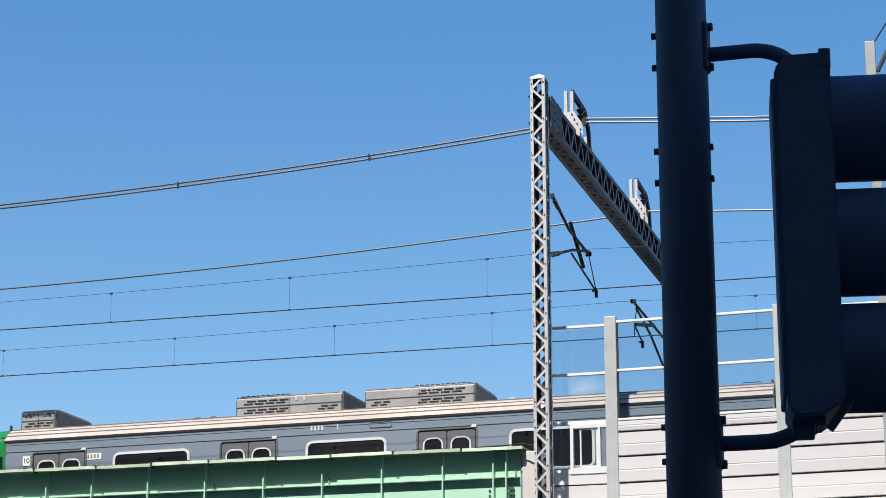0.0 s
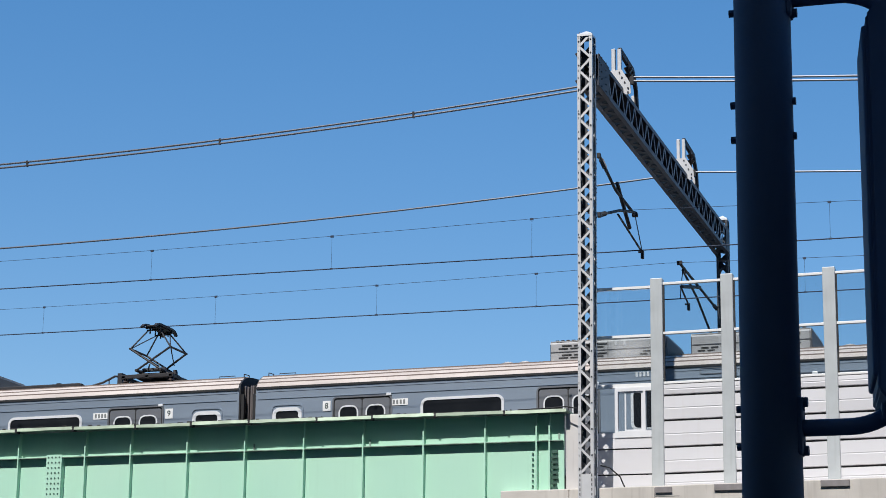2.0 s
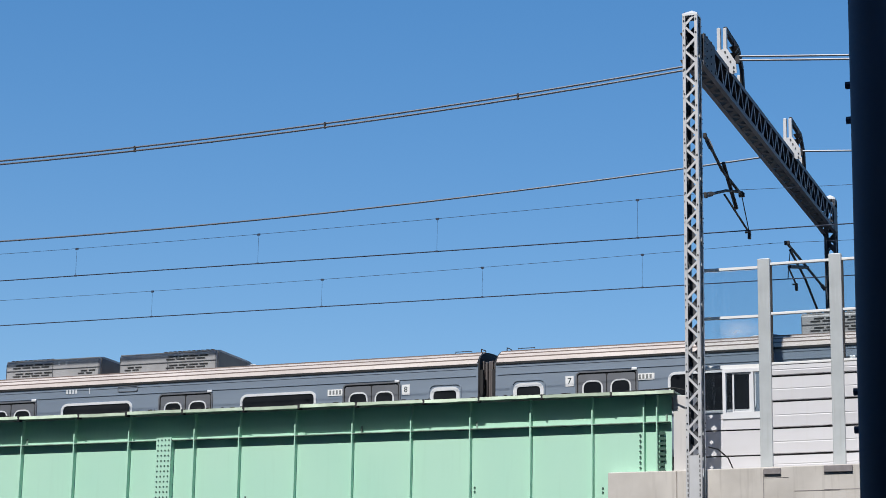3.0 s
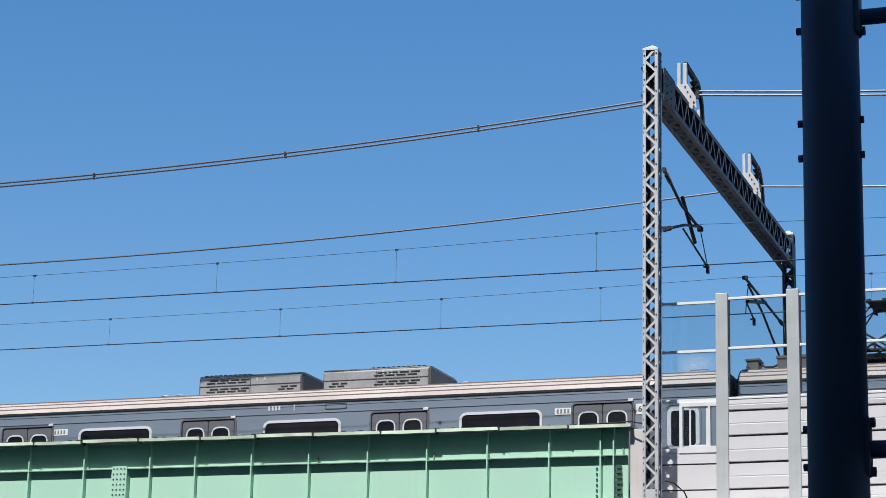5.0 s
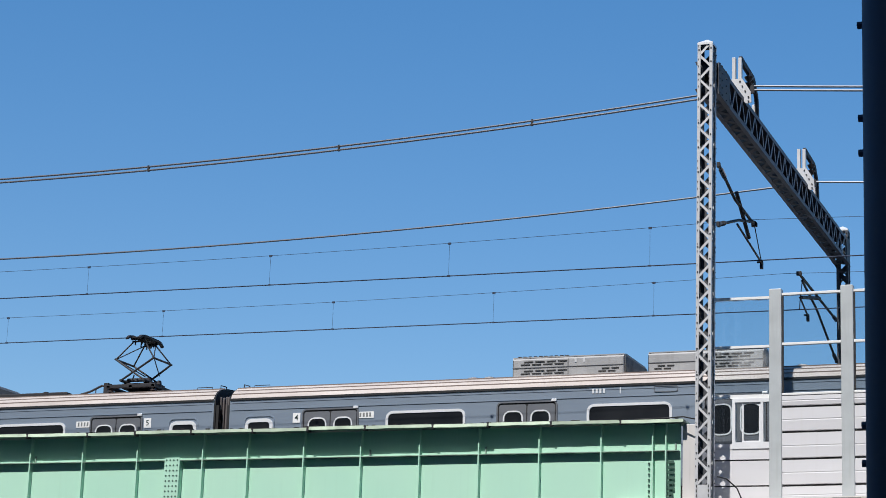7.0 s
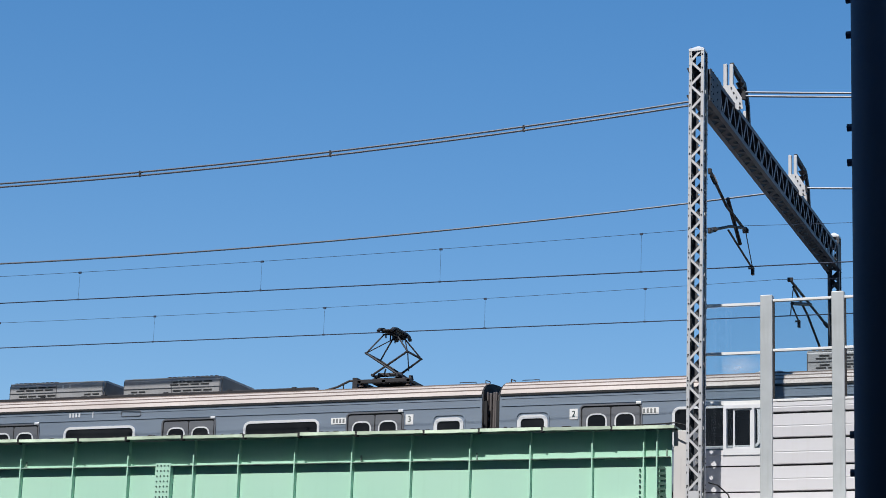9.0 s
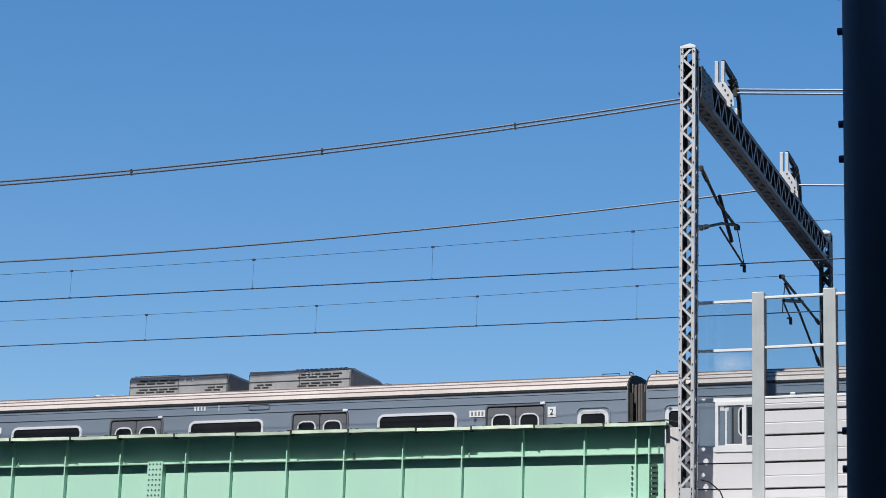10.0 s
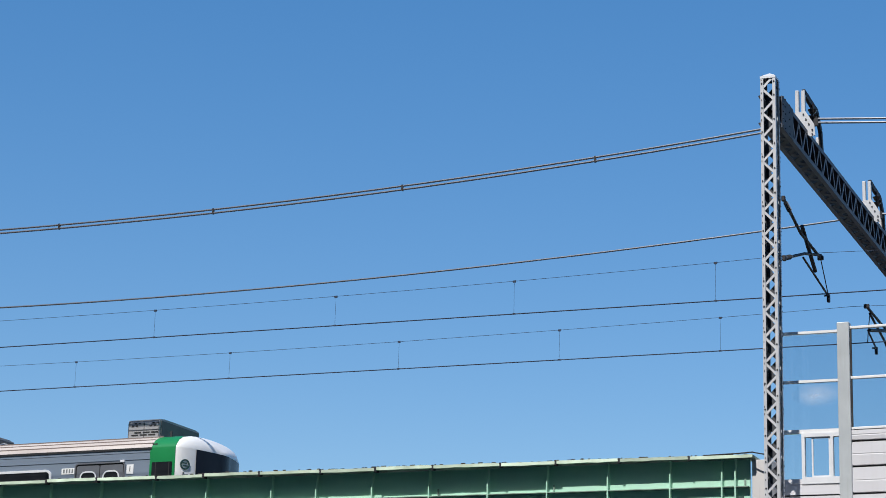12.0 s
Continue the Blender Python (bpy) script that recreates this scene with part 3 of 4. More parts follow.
def beam():
    y0, y1, zb, zt = MY + 0.17, FARY - 0.17, 14.90, 15.54
    ob = thing("portal_beam", "dull grey steel lattice beam spanning the tracks between two masts", "beam", pose(MX, 0, 0))
    hw = 0.19
    for sx in (-1, 1):
        for z in (zb, zt):
            bm = bmesh.new()
            s = 1 if z == zb else -1
            box(bm, *sorted((sx * hw, sx * (hw - 0.012))), y0, y1, *sorted((z, z + s * 0.09)))
            box(bm, *sorted((sx * (hw - 0.012), sx * (hw - 0.09))), y0, y1, *sorted((z, z + s * 0.012)))
            part("chord", bm, BEAM_STEEL, ob)
        if sx > 0:
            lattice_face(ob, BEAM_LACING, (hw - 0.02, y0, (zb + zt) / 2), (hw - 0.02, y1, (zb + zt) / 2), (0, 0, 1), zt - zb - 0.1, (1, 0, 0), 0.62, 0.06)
        else:
            # black sheet added in place of the dark far lacing
            bm = box(bmesh.new(), -hw + 0.014, -hw + 0.022, y0, y1, zb + 0.05, zt - 0.05)
            part("back_plate", bm, BLACK_IRON, ob)
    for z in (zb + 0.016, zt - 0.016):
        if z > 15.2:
            # second black sheet, added so the beam's inside stays dark
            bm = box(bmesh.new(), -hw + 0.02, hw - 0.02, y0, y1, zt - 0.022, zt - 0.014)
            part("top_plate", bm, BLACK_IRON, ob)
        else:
            # underside lacing in the darker steel: the shade below is in its colour
            lattice_face(ob, GALV_SHADED_DULL, (0, y0, z), (0, y1, z), (1, 0, 0), 2 * hw - 0.1, (0, 0, 1), 0.6, 0.14)
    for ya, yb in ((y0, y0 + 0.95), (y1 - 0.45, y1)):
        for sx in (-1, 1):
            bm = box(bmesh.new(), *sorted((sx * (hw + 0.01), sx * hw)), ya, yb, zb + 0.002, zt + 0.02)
            part("gusset_plate", bm, GALV_SHADED_DULL, ob)
    bm = bmesh.new()
    for k in range(5):
        for yy in (0.08, 0.26, 0.62):
            tube(bm, (hw + 0.01, y0 + yy, zb + 0.05 + 0.15 * k), (hw + 0.025, y0 + yy, zb + 0.05 + 0.15 * k), 0.016, 6)
    tagged(part("bolts", bm, BLACK_IRON, ob), kind="stuff")
    return ob


beam()


def feeder_bracket(y, zw):
    """A frame on the beam that holds a feeder's insulator: two pale legs, a dark bent strap, an insulator. zw: the wire over the beam."""
    ob = thing("feeder_bracket", "pale steel bracket with a brown insulator on the portal beam", "bracket", pose(MX, y, 15.54), group="feeder brackets")
    for xa, ya in ((-0.07, -0.14), (0.05, -0.10)):
        bm = box(bmesh.new(), xa, xa + 0.075, ya, ya + 0.10, 0, 0.90, 0.006)
        part("upright", bm, GALV, ob)
    bm = bmesh.new()
    pts = [(0.09, -0.05, 0.88), (0.09, 1.15, 0.82), (0.09, 1.5, 0.50), (0.09, 1.6, 0.0)]
    for a, b in zip(pts, pts[1:]):
        bar(bm, a, b, 0.13, 0.07, (1, 0, 0))
    part("strap", bm, BLACK_IRON, ob)
    bm = box(bmesh.new(), -0.03, 0.07, 1.58, 1.72, -0.02, 0.40, 0.006)
    box(bm, -0.05, 0.08, 1.72, 2.1, -0.02, 0.13, 0.006)
    part("foot", bm, GALV, ob)
    # a pale cheek plate with bolts, square to the beam
    bm = bmesh.new()
    outline = ((-0.11, 0.40), (0.15, 0.42), (0.33, 0.12), (0.35, -0.12), (0.25, -0.14), (-0.11, 0.12))
    vs = [bm.verts.new((x, -0.17, z)) for x, z in outline]
    ws = [bm.verts.new((x, -0.145, z)) for x, z in outline]
    bm.faces.new(vs), bm.faces.new(ws[::-1])
    for i in range(6):
        bm.faces.new((vs[i], ws[i], ws[(i + 1) % 6], vs[(i + 1) % 6]))
    part("cheek_plate", fix(bm), GALV, ob)
    bm = bmesh.new()
    for xx, zz in ((-0.05, 0.33), (0.11, 0.35), (0.16, 0.24), (0.22, 0.13), (0.02, 0.22), (0.12, 0.08), (0.29, 0.0), (0.29, -0.09)):
        tube(bm, (xx, -0.19, zz), (xx, -0.17, zz), 0.018, 6)
    tagged(part("bolts", bm, BLACK_IRON, ob), kind="stuff")
    bm = tube(bmesh.new(), (0.12, 0.62, 0.84), (0.12, 0.62, zw - 0.05), 0.03, 8)
    for k in range(2):
        z = 0.70 - 0.14 * k
        tube(bm, (0.12, 0.62, z), (0.12, 0.62, z - 0.09), 0.10, 12, 0.05)
    part("insulator", bm, CERAMIC, ob, "brown disc insulator string")
    bm = box(bmesh.new(), 0.02, 0.24, 0.58, 0.66, zw - 0.09, zw + 0.08)
    part("clamp", bm, BLACK_IRON, ob)
    return ob


feeder_bracket(42.0, 0.43)
feeder_bracket(48.85, 0.25)

SPAN = 33.7


def feeder(y, top, slope, curve, twin):
    """A conductor that sags between supports; the portal's is at the brackets."""
    ob = thing("feeder_line", "sagging aluminium feeder conductors with dark spacers" if twin else "single sagging aluminium feeder conductor", "cable")
    span, x0 = slope / curve, MX + 0.25

    def f(x):
        d = (x - x0) % span
        return top - slope * d + curve * d * d

    n = 132
    xs = [x0 - 2 * span + 4 * span * i / n for i in range(n + 1)]
    for dz in ((0.04, -0.045) if twin else (0.0,)):
        bm = pipe(bmesh.new(), [(x, y, f(x) + dz) for x in xs], 0.0235 if twin else 0.024, 8)
        part("conductor", bm, FEEDER, ob)
    if twin:
        bm = box(bmesh.new(), -0.02, 0.02, -0.025, 0.025, -0.075, 0.07)
        first = None
        for x in (-32.2, -27.85, -23.65, -18.83, -14.25):
            if first is None:
                first = part("spacer", bm, BLACK_IRON, ob)
                first.location = (x, y, f(x))
            else:
                shared("spacer", first, ob, pose(x, y, f(x)))


feeder(42.62, 15.992, 0.0922, 0.0025, True)
feeder(49.47, 15.815, 0.0738, 0.0018, False)


def overhead(y, zc, zm, dip, drops):
    ob = thing("overhead_line", "contact wire hung on thin droppers from its messenger wire", "cable", group="overhead lines")
    f = lambda x: zm + dip * (((x - MX) % SPAN) - SPAN / 2) ** 2
    bm = pipe(bmesh.new(), [(x, y, zc) for x in (-75, -40, -20, -10, 10, 55)], 0.013, 6)
    part("contact_wire", bm, WIRE, ob)
    xs = [MX - 2 * SPAN + 4 * SPAN * i / 120 for i in range(121)]
    bm = pipe(bmesh.new(), [(x, y, f(x)) for x in xs], 0.0052, 5)
    part("messenger_wire", bm, WIRE, ob)
    for x in drops:
        bm = tube(bmesh.new(), (x, y, zc), (x, y, f(x)), 0.0032, 5)
        box(bm, x - 0.035, x + 0.035, y - 0.012, y + 0.012, f(x) - 0.03, f(x) + 0.015)
        box(bm, x - 0.03, x + 0.03, y - 0.012, y + 0.012, zc - 0.015, zc + 0.02)
        part("dropper", bm, WIRE, ob)


overhead(42.73, 12.265, 12.915, 0.00083, (-34.1, -29.6, -25.1, -20.43, -16.12, -11.59, -5.3, -0.74, 3.8))
overhead(46.88, 12.115, 12.77, 0.00068, (-34.2, -29.8, -25.3, -20.66, -16.52, -12.61, -6.41, -2.3, 1.8))


def cantilever(foot, tip, top, low, strut, arm, rod):
    """Tubes and insulators that hold one line, in the upright plane through foot and tip (x, y); joints are (y, z)."""
    ob = thing("cantilever", "dark steel catenary cantilever with insulators and steady arm", "bracket", group="cantilevers")

    def at(j):
        k = (j[0] - foot[1]) / (tip[1] - foot[1])
        return Vector((foot[0] + k * (tip[0] - foot[0]), j[0], j[1]))

    def rods(name, joints, r, mat):
        bm = bmesh.new()
        for a, b in zip(joints, joints[1:]):
            tube(bm, at(a), at(b), r, 8)
        return part(name, bm, mat, ob)

    rods("top_tube", top, 0.032, BLACK_IRON)
    rods("bracket_tube", low, 0.03, BLACK_IRON)
    rods("strut", strut, 0.042, BLACK_IRON)
    rods("steady_arm", arm, 0.022, BLACK_IRON)
    rods("drop_rod", rod, 0.011, BLACK_IRON)
    for joints in (top, low):
        a, b = at(joints[0]), at(joints[1])
        d = (b - a).normalized()
        bm = tube(bmesh.new(), a, a + 0.62 * d, 0.036, 8)
        for k in range(4):
            tube(bm, a + (0.2 + 0.09 * k) * d, a + (0.24 + 0.09 * k) * d, 0.052, 10, 0.036)
        part("post_insulator", bm, GALV_SHADED_DULL, ob)
        bm = box(bmesh.new(), a.x - 0.035, a.x + 0.03, a.y - 0.05, a.y + 0.05, a.z - 0.05, a.z + 0.05, 0.008)
        part("hinge", bm, BLACK_IRON, ob)
    e = at(arm[-1])
    bm = box(bmesh.new(), e.x - 0.03, e.x + 0.03, e.y - 0.05, e.y + 0.05, e.z - 0.13, e.z + 0.04, 0.008)
    box(bm, e.x - 0.09, e.x + 0.02, e.y - 0.02, e.y + 0.02, e.z + 0.0, e.z + 0.035)
    part("wire_clamp", bm, BLACK_IRON, ob)
    e = at(top[-1])
    bm = box(bmesh.new(), e.x - 0.06, e.x + 0.06, e.y - 0.04, e.y + 0.04, e.z - 0.04, e.z + 0.05, 0.008)
    part("saddle", bm, BLACK_IRON, ob)


cantilever((MX + 0.20, MY + 0.17), (MX + 0.20, 43.5), [(39.58, 13.44), (41.0, 13.12), (42.8, 13.05)],
           [(39.58, 12.24), (41.35, 12.78), (42.83, 13.12)], [(41.13, 13.30), (42.28, 12.64)],
           [(41.2, 12.66), (43.5, 12.40)], [(42.8, 13.05), (43.45, 12.45)])
cantilever((MX - 0.17, FARY - 0.17), (MX + 0.33, 46.9), [(54.2, 13.45), (50.6, 13.2), (46.86, 12.94)],
           [(54.2, 12.37), (50.05, 12.83), (47.4, 12.9)], [(50.65, 13.22), (47.2, 12.47)],
           [(47.0, 12.42), (48.4, 12.30)], [(47.4, 12.88), (47.05, 12.44), (46.9, 12.12)])

# cable that hangs off the mast's foot
cable = thing("mast_cable", "thin black cable looping off the lattice mast", "cable")
bm = pipe(bmesh.new(), [(MX + 0.2, MY + 0.2, 7.32), (MX + 0.33, MY + 0.4, 7.30), (MX + 0.47, MY + 0.65, 7.16), (MX + 0.55, MY + 0.85, 6.9)], 0.014, 6)
part("cable", bm, RUBBER, cable)


# a cable from the girder's top flange to the mast
cable = thing("girder_cable", "black cable from the green girder's top flange to the mast", "cable")
bm = pipe(bmesh.new(), [(-11.0, GY - 0.20, 8.449), (-10.6, GY - 0.24, 8.452), (-10.3, GY - 0.26, 8.455), (-10.02, GY - 0.27, 8.47), (-9.86, GY - 0.3, 8.43), (MX - 0.16, MY + 0.05, 8.40)], 0.014, 6)
part("cable", bm, RUBBER, cable)


def stay_pole():
    ob = thing("stay_pole", "slim tall grey steel pole with stay rods at its head", "pole", pose(-3.03, 40.15, 0))
    bm = box(bmesh.new(), -0.12, 0.0, -0.07, 0.05, 6.89, 9.3, 0.01)
    box(bm, 0.002, 0.11, -0.02, 0.07, 6.89, 9.3, 0.01)
    box(bm, -0.10, 0.10, -0.06, 0.06, 9.3, 16.25, 0.01)
    part("shaft", bm, STAY, ob)
    bm = box(bmesh.new(), -0.30, 0.32, -0.12, 0.14, 6.89, 6.93)
    part("base_plate", bm, GALV, ob)
    bm = box(bmesh.new(), -0.26, 0.32, -0.64, -0.612, 6.80, 6.945)
    part("foot_bracket", bm, STAY, ob)
    bm = tube(bmesh.new(), (0.04, 0, 16.16), (2.18, 0, 19.4), 0.016, 6)
    part("stay_wire", bm, WIRE, ob)
    bm = tube(bmesh.new(), (0.12, 0, 15.62), (2.07, 0, 19.4), 0.045, 8)
    part("strut", bm, GALV_SHADED_DULL, ob)


stay_pole()


# ---- the train ----
CY = 46.88  # middle of its track
HW = 1.562


def section(k=0.0):
    """Half of a car's outline above the rail: (half width, height)."""
    return [(1.50, 0.95), (HW, 1.10), (HW, 2.95), (HW, 3.20), (1.555, 3.24), (1.50, 3.32), (1.40, 3.42), (1.22, 3.52), (0.90, 3.59), (0.45, 3.63), (0.0, 3.64)]


def hull(bm, xs, pts, close=True):
    full = [(-y, z) for y, z in pts] + [(y, z) for y, z in pts[-2::-1]]
    rings = [[bm.verts.new((x, y, RAIL_Z + z)) for y, z in full] for x in xs]
    for a, b in zip(rings, rings[1:]):
        for i in range(len(full) - 1):
            bm.faces.new((a[i], a[i + 1], b[i + 1], b[i]))
        bm.faces.new((a[-1], a[0], b[0], b[-1]))
    if close:
        bm.faces.new(rings[0])
        bm.faces.new(rings[-1][::-1])
    return fix(bm)


def half_turn(x):
    """Carries a piece of the near side to the far side, about the middle at x."""
    return Matrix.Translation((x, 0, 0)) @ Matrix.Rotation(math.pi, 4, "Z") @ Matrix.Translation((-x, 0, 0))


S = -HW  # the near side's plane


def door(car, x, first):
    """A pair of sliding leaves in a dark reveal, with rounded windows."""
    z0, z1 = RAIL_Z + 1.10, RAIL_Z + 2.90
    cz, h = (z0 + z1) / 2, z1 - z0
    bm = plate(bmesh.new(), x, cz, 1.40, h, 0.09, S - 0.006, S + 0.01)
    d = part("door", fix(bm), RUBBER, car)
    bm = ring_plate(bmesh.new(), x, cz, 1.44, h + 0.04, 0.11, 0.035, S - 0.03, S)
    part("door_frame", fix(bm), STEEL_DOOR, d)
    for s in (-1, 1):
        bm = plate(bmesh.new(), x + s * 0.335, cz - 0.02, 0.645, h - 0.06, 0.05, S - 0.016, S - 0.004)
        leaf = part("door_leaf", fix(bm), STEEL_DOOR, d)
        cx = x + s * 0.325
        bm = ring_plate(bmesh.new(), cx, RAIL_Z + 2.36, 0.475, 0.70, 0.16, 0.034, S - 0.03, S - 0.016)
        part("window_rim", fix(bm), RIM, d)
        bm = plate(bmesh.new(), cx, RAIL_Z + 2.36, 0.41, 0.64, 0.13, S - 0.021, S - 0.015)
        part("door_window", fix(bm), DARK_GLASS, d)
    bm = box(bmesh.new(), x + 0.58, x + 0.70, S - 0.05, S, z1 - 0.01, z1 + 0.05, 0.01)
    part("door_lamp", bm, RIM, d, "small white lamp housing")
    return d


def window(car, x, w, top, rim):
    h = 0.95
    cz = RAIL_Z + top - h / 2
    bm = ring_plate(bmesh.new(), x, cz, w, h, 0.165, rim, S - 0.028, S)
    wd = part("window", fix(bm), RIM, car, "dark window in a bright rounded rim")
    bm = plate(bmesh.new(), x, cz, w - 2 * rim + 0.01, h - 2 * rim + 0.01, 0.10, S - 0.012, S)
    part("pane", fix(bm), DARK_GLASS, wd)
    return wd


def cooler(car, x0, x1, slots):
    """A roof cooler: a housing with a seam, louvre slots and ends darkened for shade."""
    z0, z1 = RAIL_Z + 3.52, RAIL_Z + 4.07
    bm = bmesh.new()
    prof = [(-1.02, z0), (-1.02, z1 - 0.10), (-0.99, z1 - 0.03), (-0.80, z1), (0.80, z1), (0.99, z1 - 0.03), (1.02, z1 - 0.10), (1.02, z0)]
    ends = [[bm.verts.new((x, y, z)) for y, z in prof] for x in (x0, x1)]
    for i in range(len(prof)):
        j = (i + 1) % len(prof)
        bm.faces.new((ends[0][i], ends[1][i], ends[1][j], ends[0][j]))
    bm.faces.new(ends[0][::-1]), bm.faces.new(ends[1])
    c = part("roof_cooler", fix(bm), AC_GREY, car, "grey roof-mounted air conditioner")
    bm = bmesh.new()
    for s in (-1, 1):
        y = s * 1.02
        box(bm, x0 - 0.006, x1 + 0.006, *sorted((y, y + s * 0.012)), z0 + 0.26, z0 + 0.275)
        for a in (x0, x0 + (x1 - x0) * 0.5, x1 - 0.02):
            box(bm, a, a + 0.012, *sorted((y, y + s * 0.008)), z0, z1 - 0.1)
    tagged(part("seam", bm, GALV_SHADED_DULL, c), kind="stuff")
    bm = bmesh.new()
    for a, b, rows in slots:
        n = max(2, round((b - a) / 0.27))
        for r in rows:
            z = z0 + r
            for i in range(n):
                xa = a + (b - a) * i / n
                box(bm, xa + 0.02, xa + (b - a) / n - 0.03, -1.034, -1.018, z, z + 0.024)
                box(bm, xa + 0.10, xa + (b - a) / n + 0.05, -1.034, -1.018, z + 0.062, z + 0.088)
    tagged(part("louvre", bm, RUBBER, c), kind="stuff")
    bm = box(bmesh.new(), x0 + 0.02, x1 - 0.02, -0.70, 0.70, z1, z1 + 0.006)
    part("top_lid", bm, BLACK_IRON, c)
    bm = box(bmesh.new(), x0 + 0.01, x1 - 0.01, -1.012, -0.985, z1 - 0.055, z1 - 0.032)
    part("edge_strip", bm, AC_GREY, c)
    bm = bmesh.new()
    for a, b, rows in slots:
        if len(rows) > 1:
            k = a - 0.06
            while k < b + 0.1:
                box(bm, k, k + 0.075, -0.987, -0.87, z1 - 0.04, z1 - 0.006)
                k += 0.125
    if bm.verts:
        tagged(part("top_louvre", bm, BLACK_IRON, c), kind="stuff")
    bm = bmesh.new()
    for k in range(2):
        xa = (x0 + x1) / 2 + 0.16 + 0.2 * k
        box(bm, xa, xa + 0.05, -1.03, -1.0, z1 - 0.19, z1 - 0.10)
    tagged(part("catch", bm, GALV, c), kind="stuff")
    # darker panels on both ends carry the end faces' shade in their colour
    for xx, sgn in ((x0, -1), (x1, 1)):
        bm = box(bmesh.new(), *sorted((xx, xx + sgn * 0.02)), -0.95, 0.95, z0 + 0.02, z1 - 0.06)
        part("end_panel", bm, BOX_GREY, c)
    return c


def pantograph(car, x):
    """A raised diamond pantograph on its base frame."""
    z = RAIL_Z
    bm = box(bmesh.new(), x - 0.42, x + 0.42, -0.3, 0.3, z + 3.83, z + 3.97, 0.02)
    base = part("pantograph", bm, BLACK_IRON, car, "black raised diamond pantograph")
    for y in (-0.55, 0.55):
        bm = box(bmesh.new(), x - 0.68, x + 0.68, y - 0.05, y + 0.05, z + 3.80, z + 3.89, 0.01)
        part("base_rail", bm, BLACK_IRON, base)
    for xx in (-0.62, 0.0, 0.62):
        bm = box(bmesh.new(), x + xx - 0.05, x + xx + 0.05, -0.6, 0.6, z + 3.79, z + 3.87, 0.01)
        part("cross_bar", bm, BLACK_IRON, base)
    for xx in (-0.6, 0.6):
        for y in (-0.5, 0.5):
            bm = bmesh.new()
            for k in range(3):
                tube(bm, (x + xx, y, z + 3.56 + 0.08 * k), (x + xx, y, z + 3.64 + 0.08 * k), 0.085, 10, 0.05)
            part("insulator", bm, CERAMIC, base)
    for s in (-1, 1):
        rods = [("knee_rod", (x + s * 0.53, -0.5, z + 4.55), (x + s * 0.53, 0.5, z + 4.55), 0.026),
                ("pivot_shaft", (x - s * 0.32, -0.55, z + 4.0), (x - s * 0.32, 0.55, z + 4.0), 0.035),
                ("brace", (x + s * 0.53, -0.45, z + 4.55), (x + s * 0.2, 0.5, z + 4.28), 0.014),
                ("brace", (x + s * 0.53, -0.46, z + 4.55), (x + s * 0.16, 0.28, z + 5.02), 0.014),
                ("head_link", (x - 0.18, s * 0.3, z + 5.02), (x + 0.18, s * 0.3, z + 5.02), 0.022)]
        for y in (-1, 1):
            rods.append(("lower_arm", (x - s * 0.32, y * 0.52, z + 4.0), (x + s * 0.53, y * 0.47, z + 4.55), 0.026))
            rods.append(("upper_arm", (x + s * 0.53, y * 0.46, z + 4.55), (x + s * 0.16, y * 0.28, z + 5.02), 0.02))
        for name, a, b, r in rods:
            part(name, tube(bmesh.new(), a, b, r, 6), BLACK_IRON, base)
    for xx in (-0.17, 0.17):
        bm = bmesh.new()
        pts = [(x + xx, -0.62, z + 5.04), (x + xx, -0.5, z + 5.12), (x + xx, -0.35, z + 5.145), (x + xx, 0.35, z + 5.145), (x + xx, 0.50, z + 5.12), (x + xx, 0.62, z + 5.04)]
        for a, b in zip(pts, pts[1:]):
            bar(bm, a, b, 0.05, 0.075, (1, 0, 0))
        part("contact_strip", bm, BLACK_IRON, base)
    bm = box(bmesh.new(), x - 0.15, x + 0.15, -0.42, 0.42, z + 5.09, z + 5.125, 0.01)
    for yy in (-0.3, 0.0, 0.3):
        tube(bm, (x - 0.1, yy, z + 4.93), (x - 0.1, yy, z + 5.1), 0.02, 6)
        tube(bm, (x + 0.1, yy, z + 4.96), (x + 0.1, yy, z + 5.1), 0.016, 6)
    part("head_frame", bm, BLACK_IRON, base)
    bm = bmesh.new()
    for xx, yy, r, h in ((0.27, -0.25, 0.10, 0.11), (0.42, 0.1, 0.07, 0.10), (-0.35, -0.2, 0.05, 0.08), (0.05, -0.4, 0.05, 0.07)):
        tube(bm, (x + xx, yy, z + 3.98), (x + xx, yy, z + 3.98 + h), r, 10, r * 0.7)
    tube(bm, (x - 0.1, -0.35, z + 4.0), (x - 0.05, -0.35, z + 4.17), 0.018, 6)
    tube(bm, (x - 0.30, -0.2, z + 4.06), (x + 0.30, -0.2, z + 4.06), 0.05, 8)
    part("spring_gear", bm, BLACK_IRON, base)
    bm = box(bmesh.new(), x - 0.72, x + 0.9, -0.5, 0.5, z + 3.68, z + 3.72, 0.01)
    part("base_frame", bm, BLACK_IRON, base)
    for y in (-0.35, 0.35):
        bm = box(bmesh.new(), x - 0.19, x + 0.19, y - 0.03, y + 0.03, z + 5.05, z + 5.11)
        part("head_bar", bm, BLACK_IRON, base)
    return base


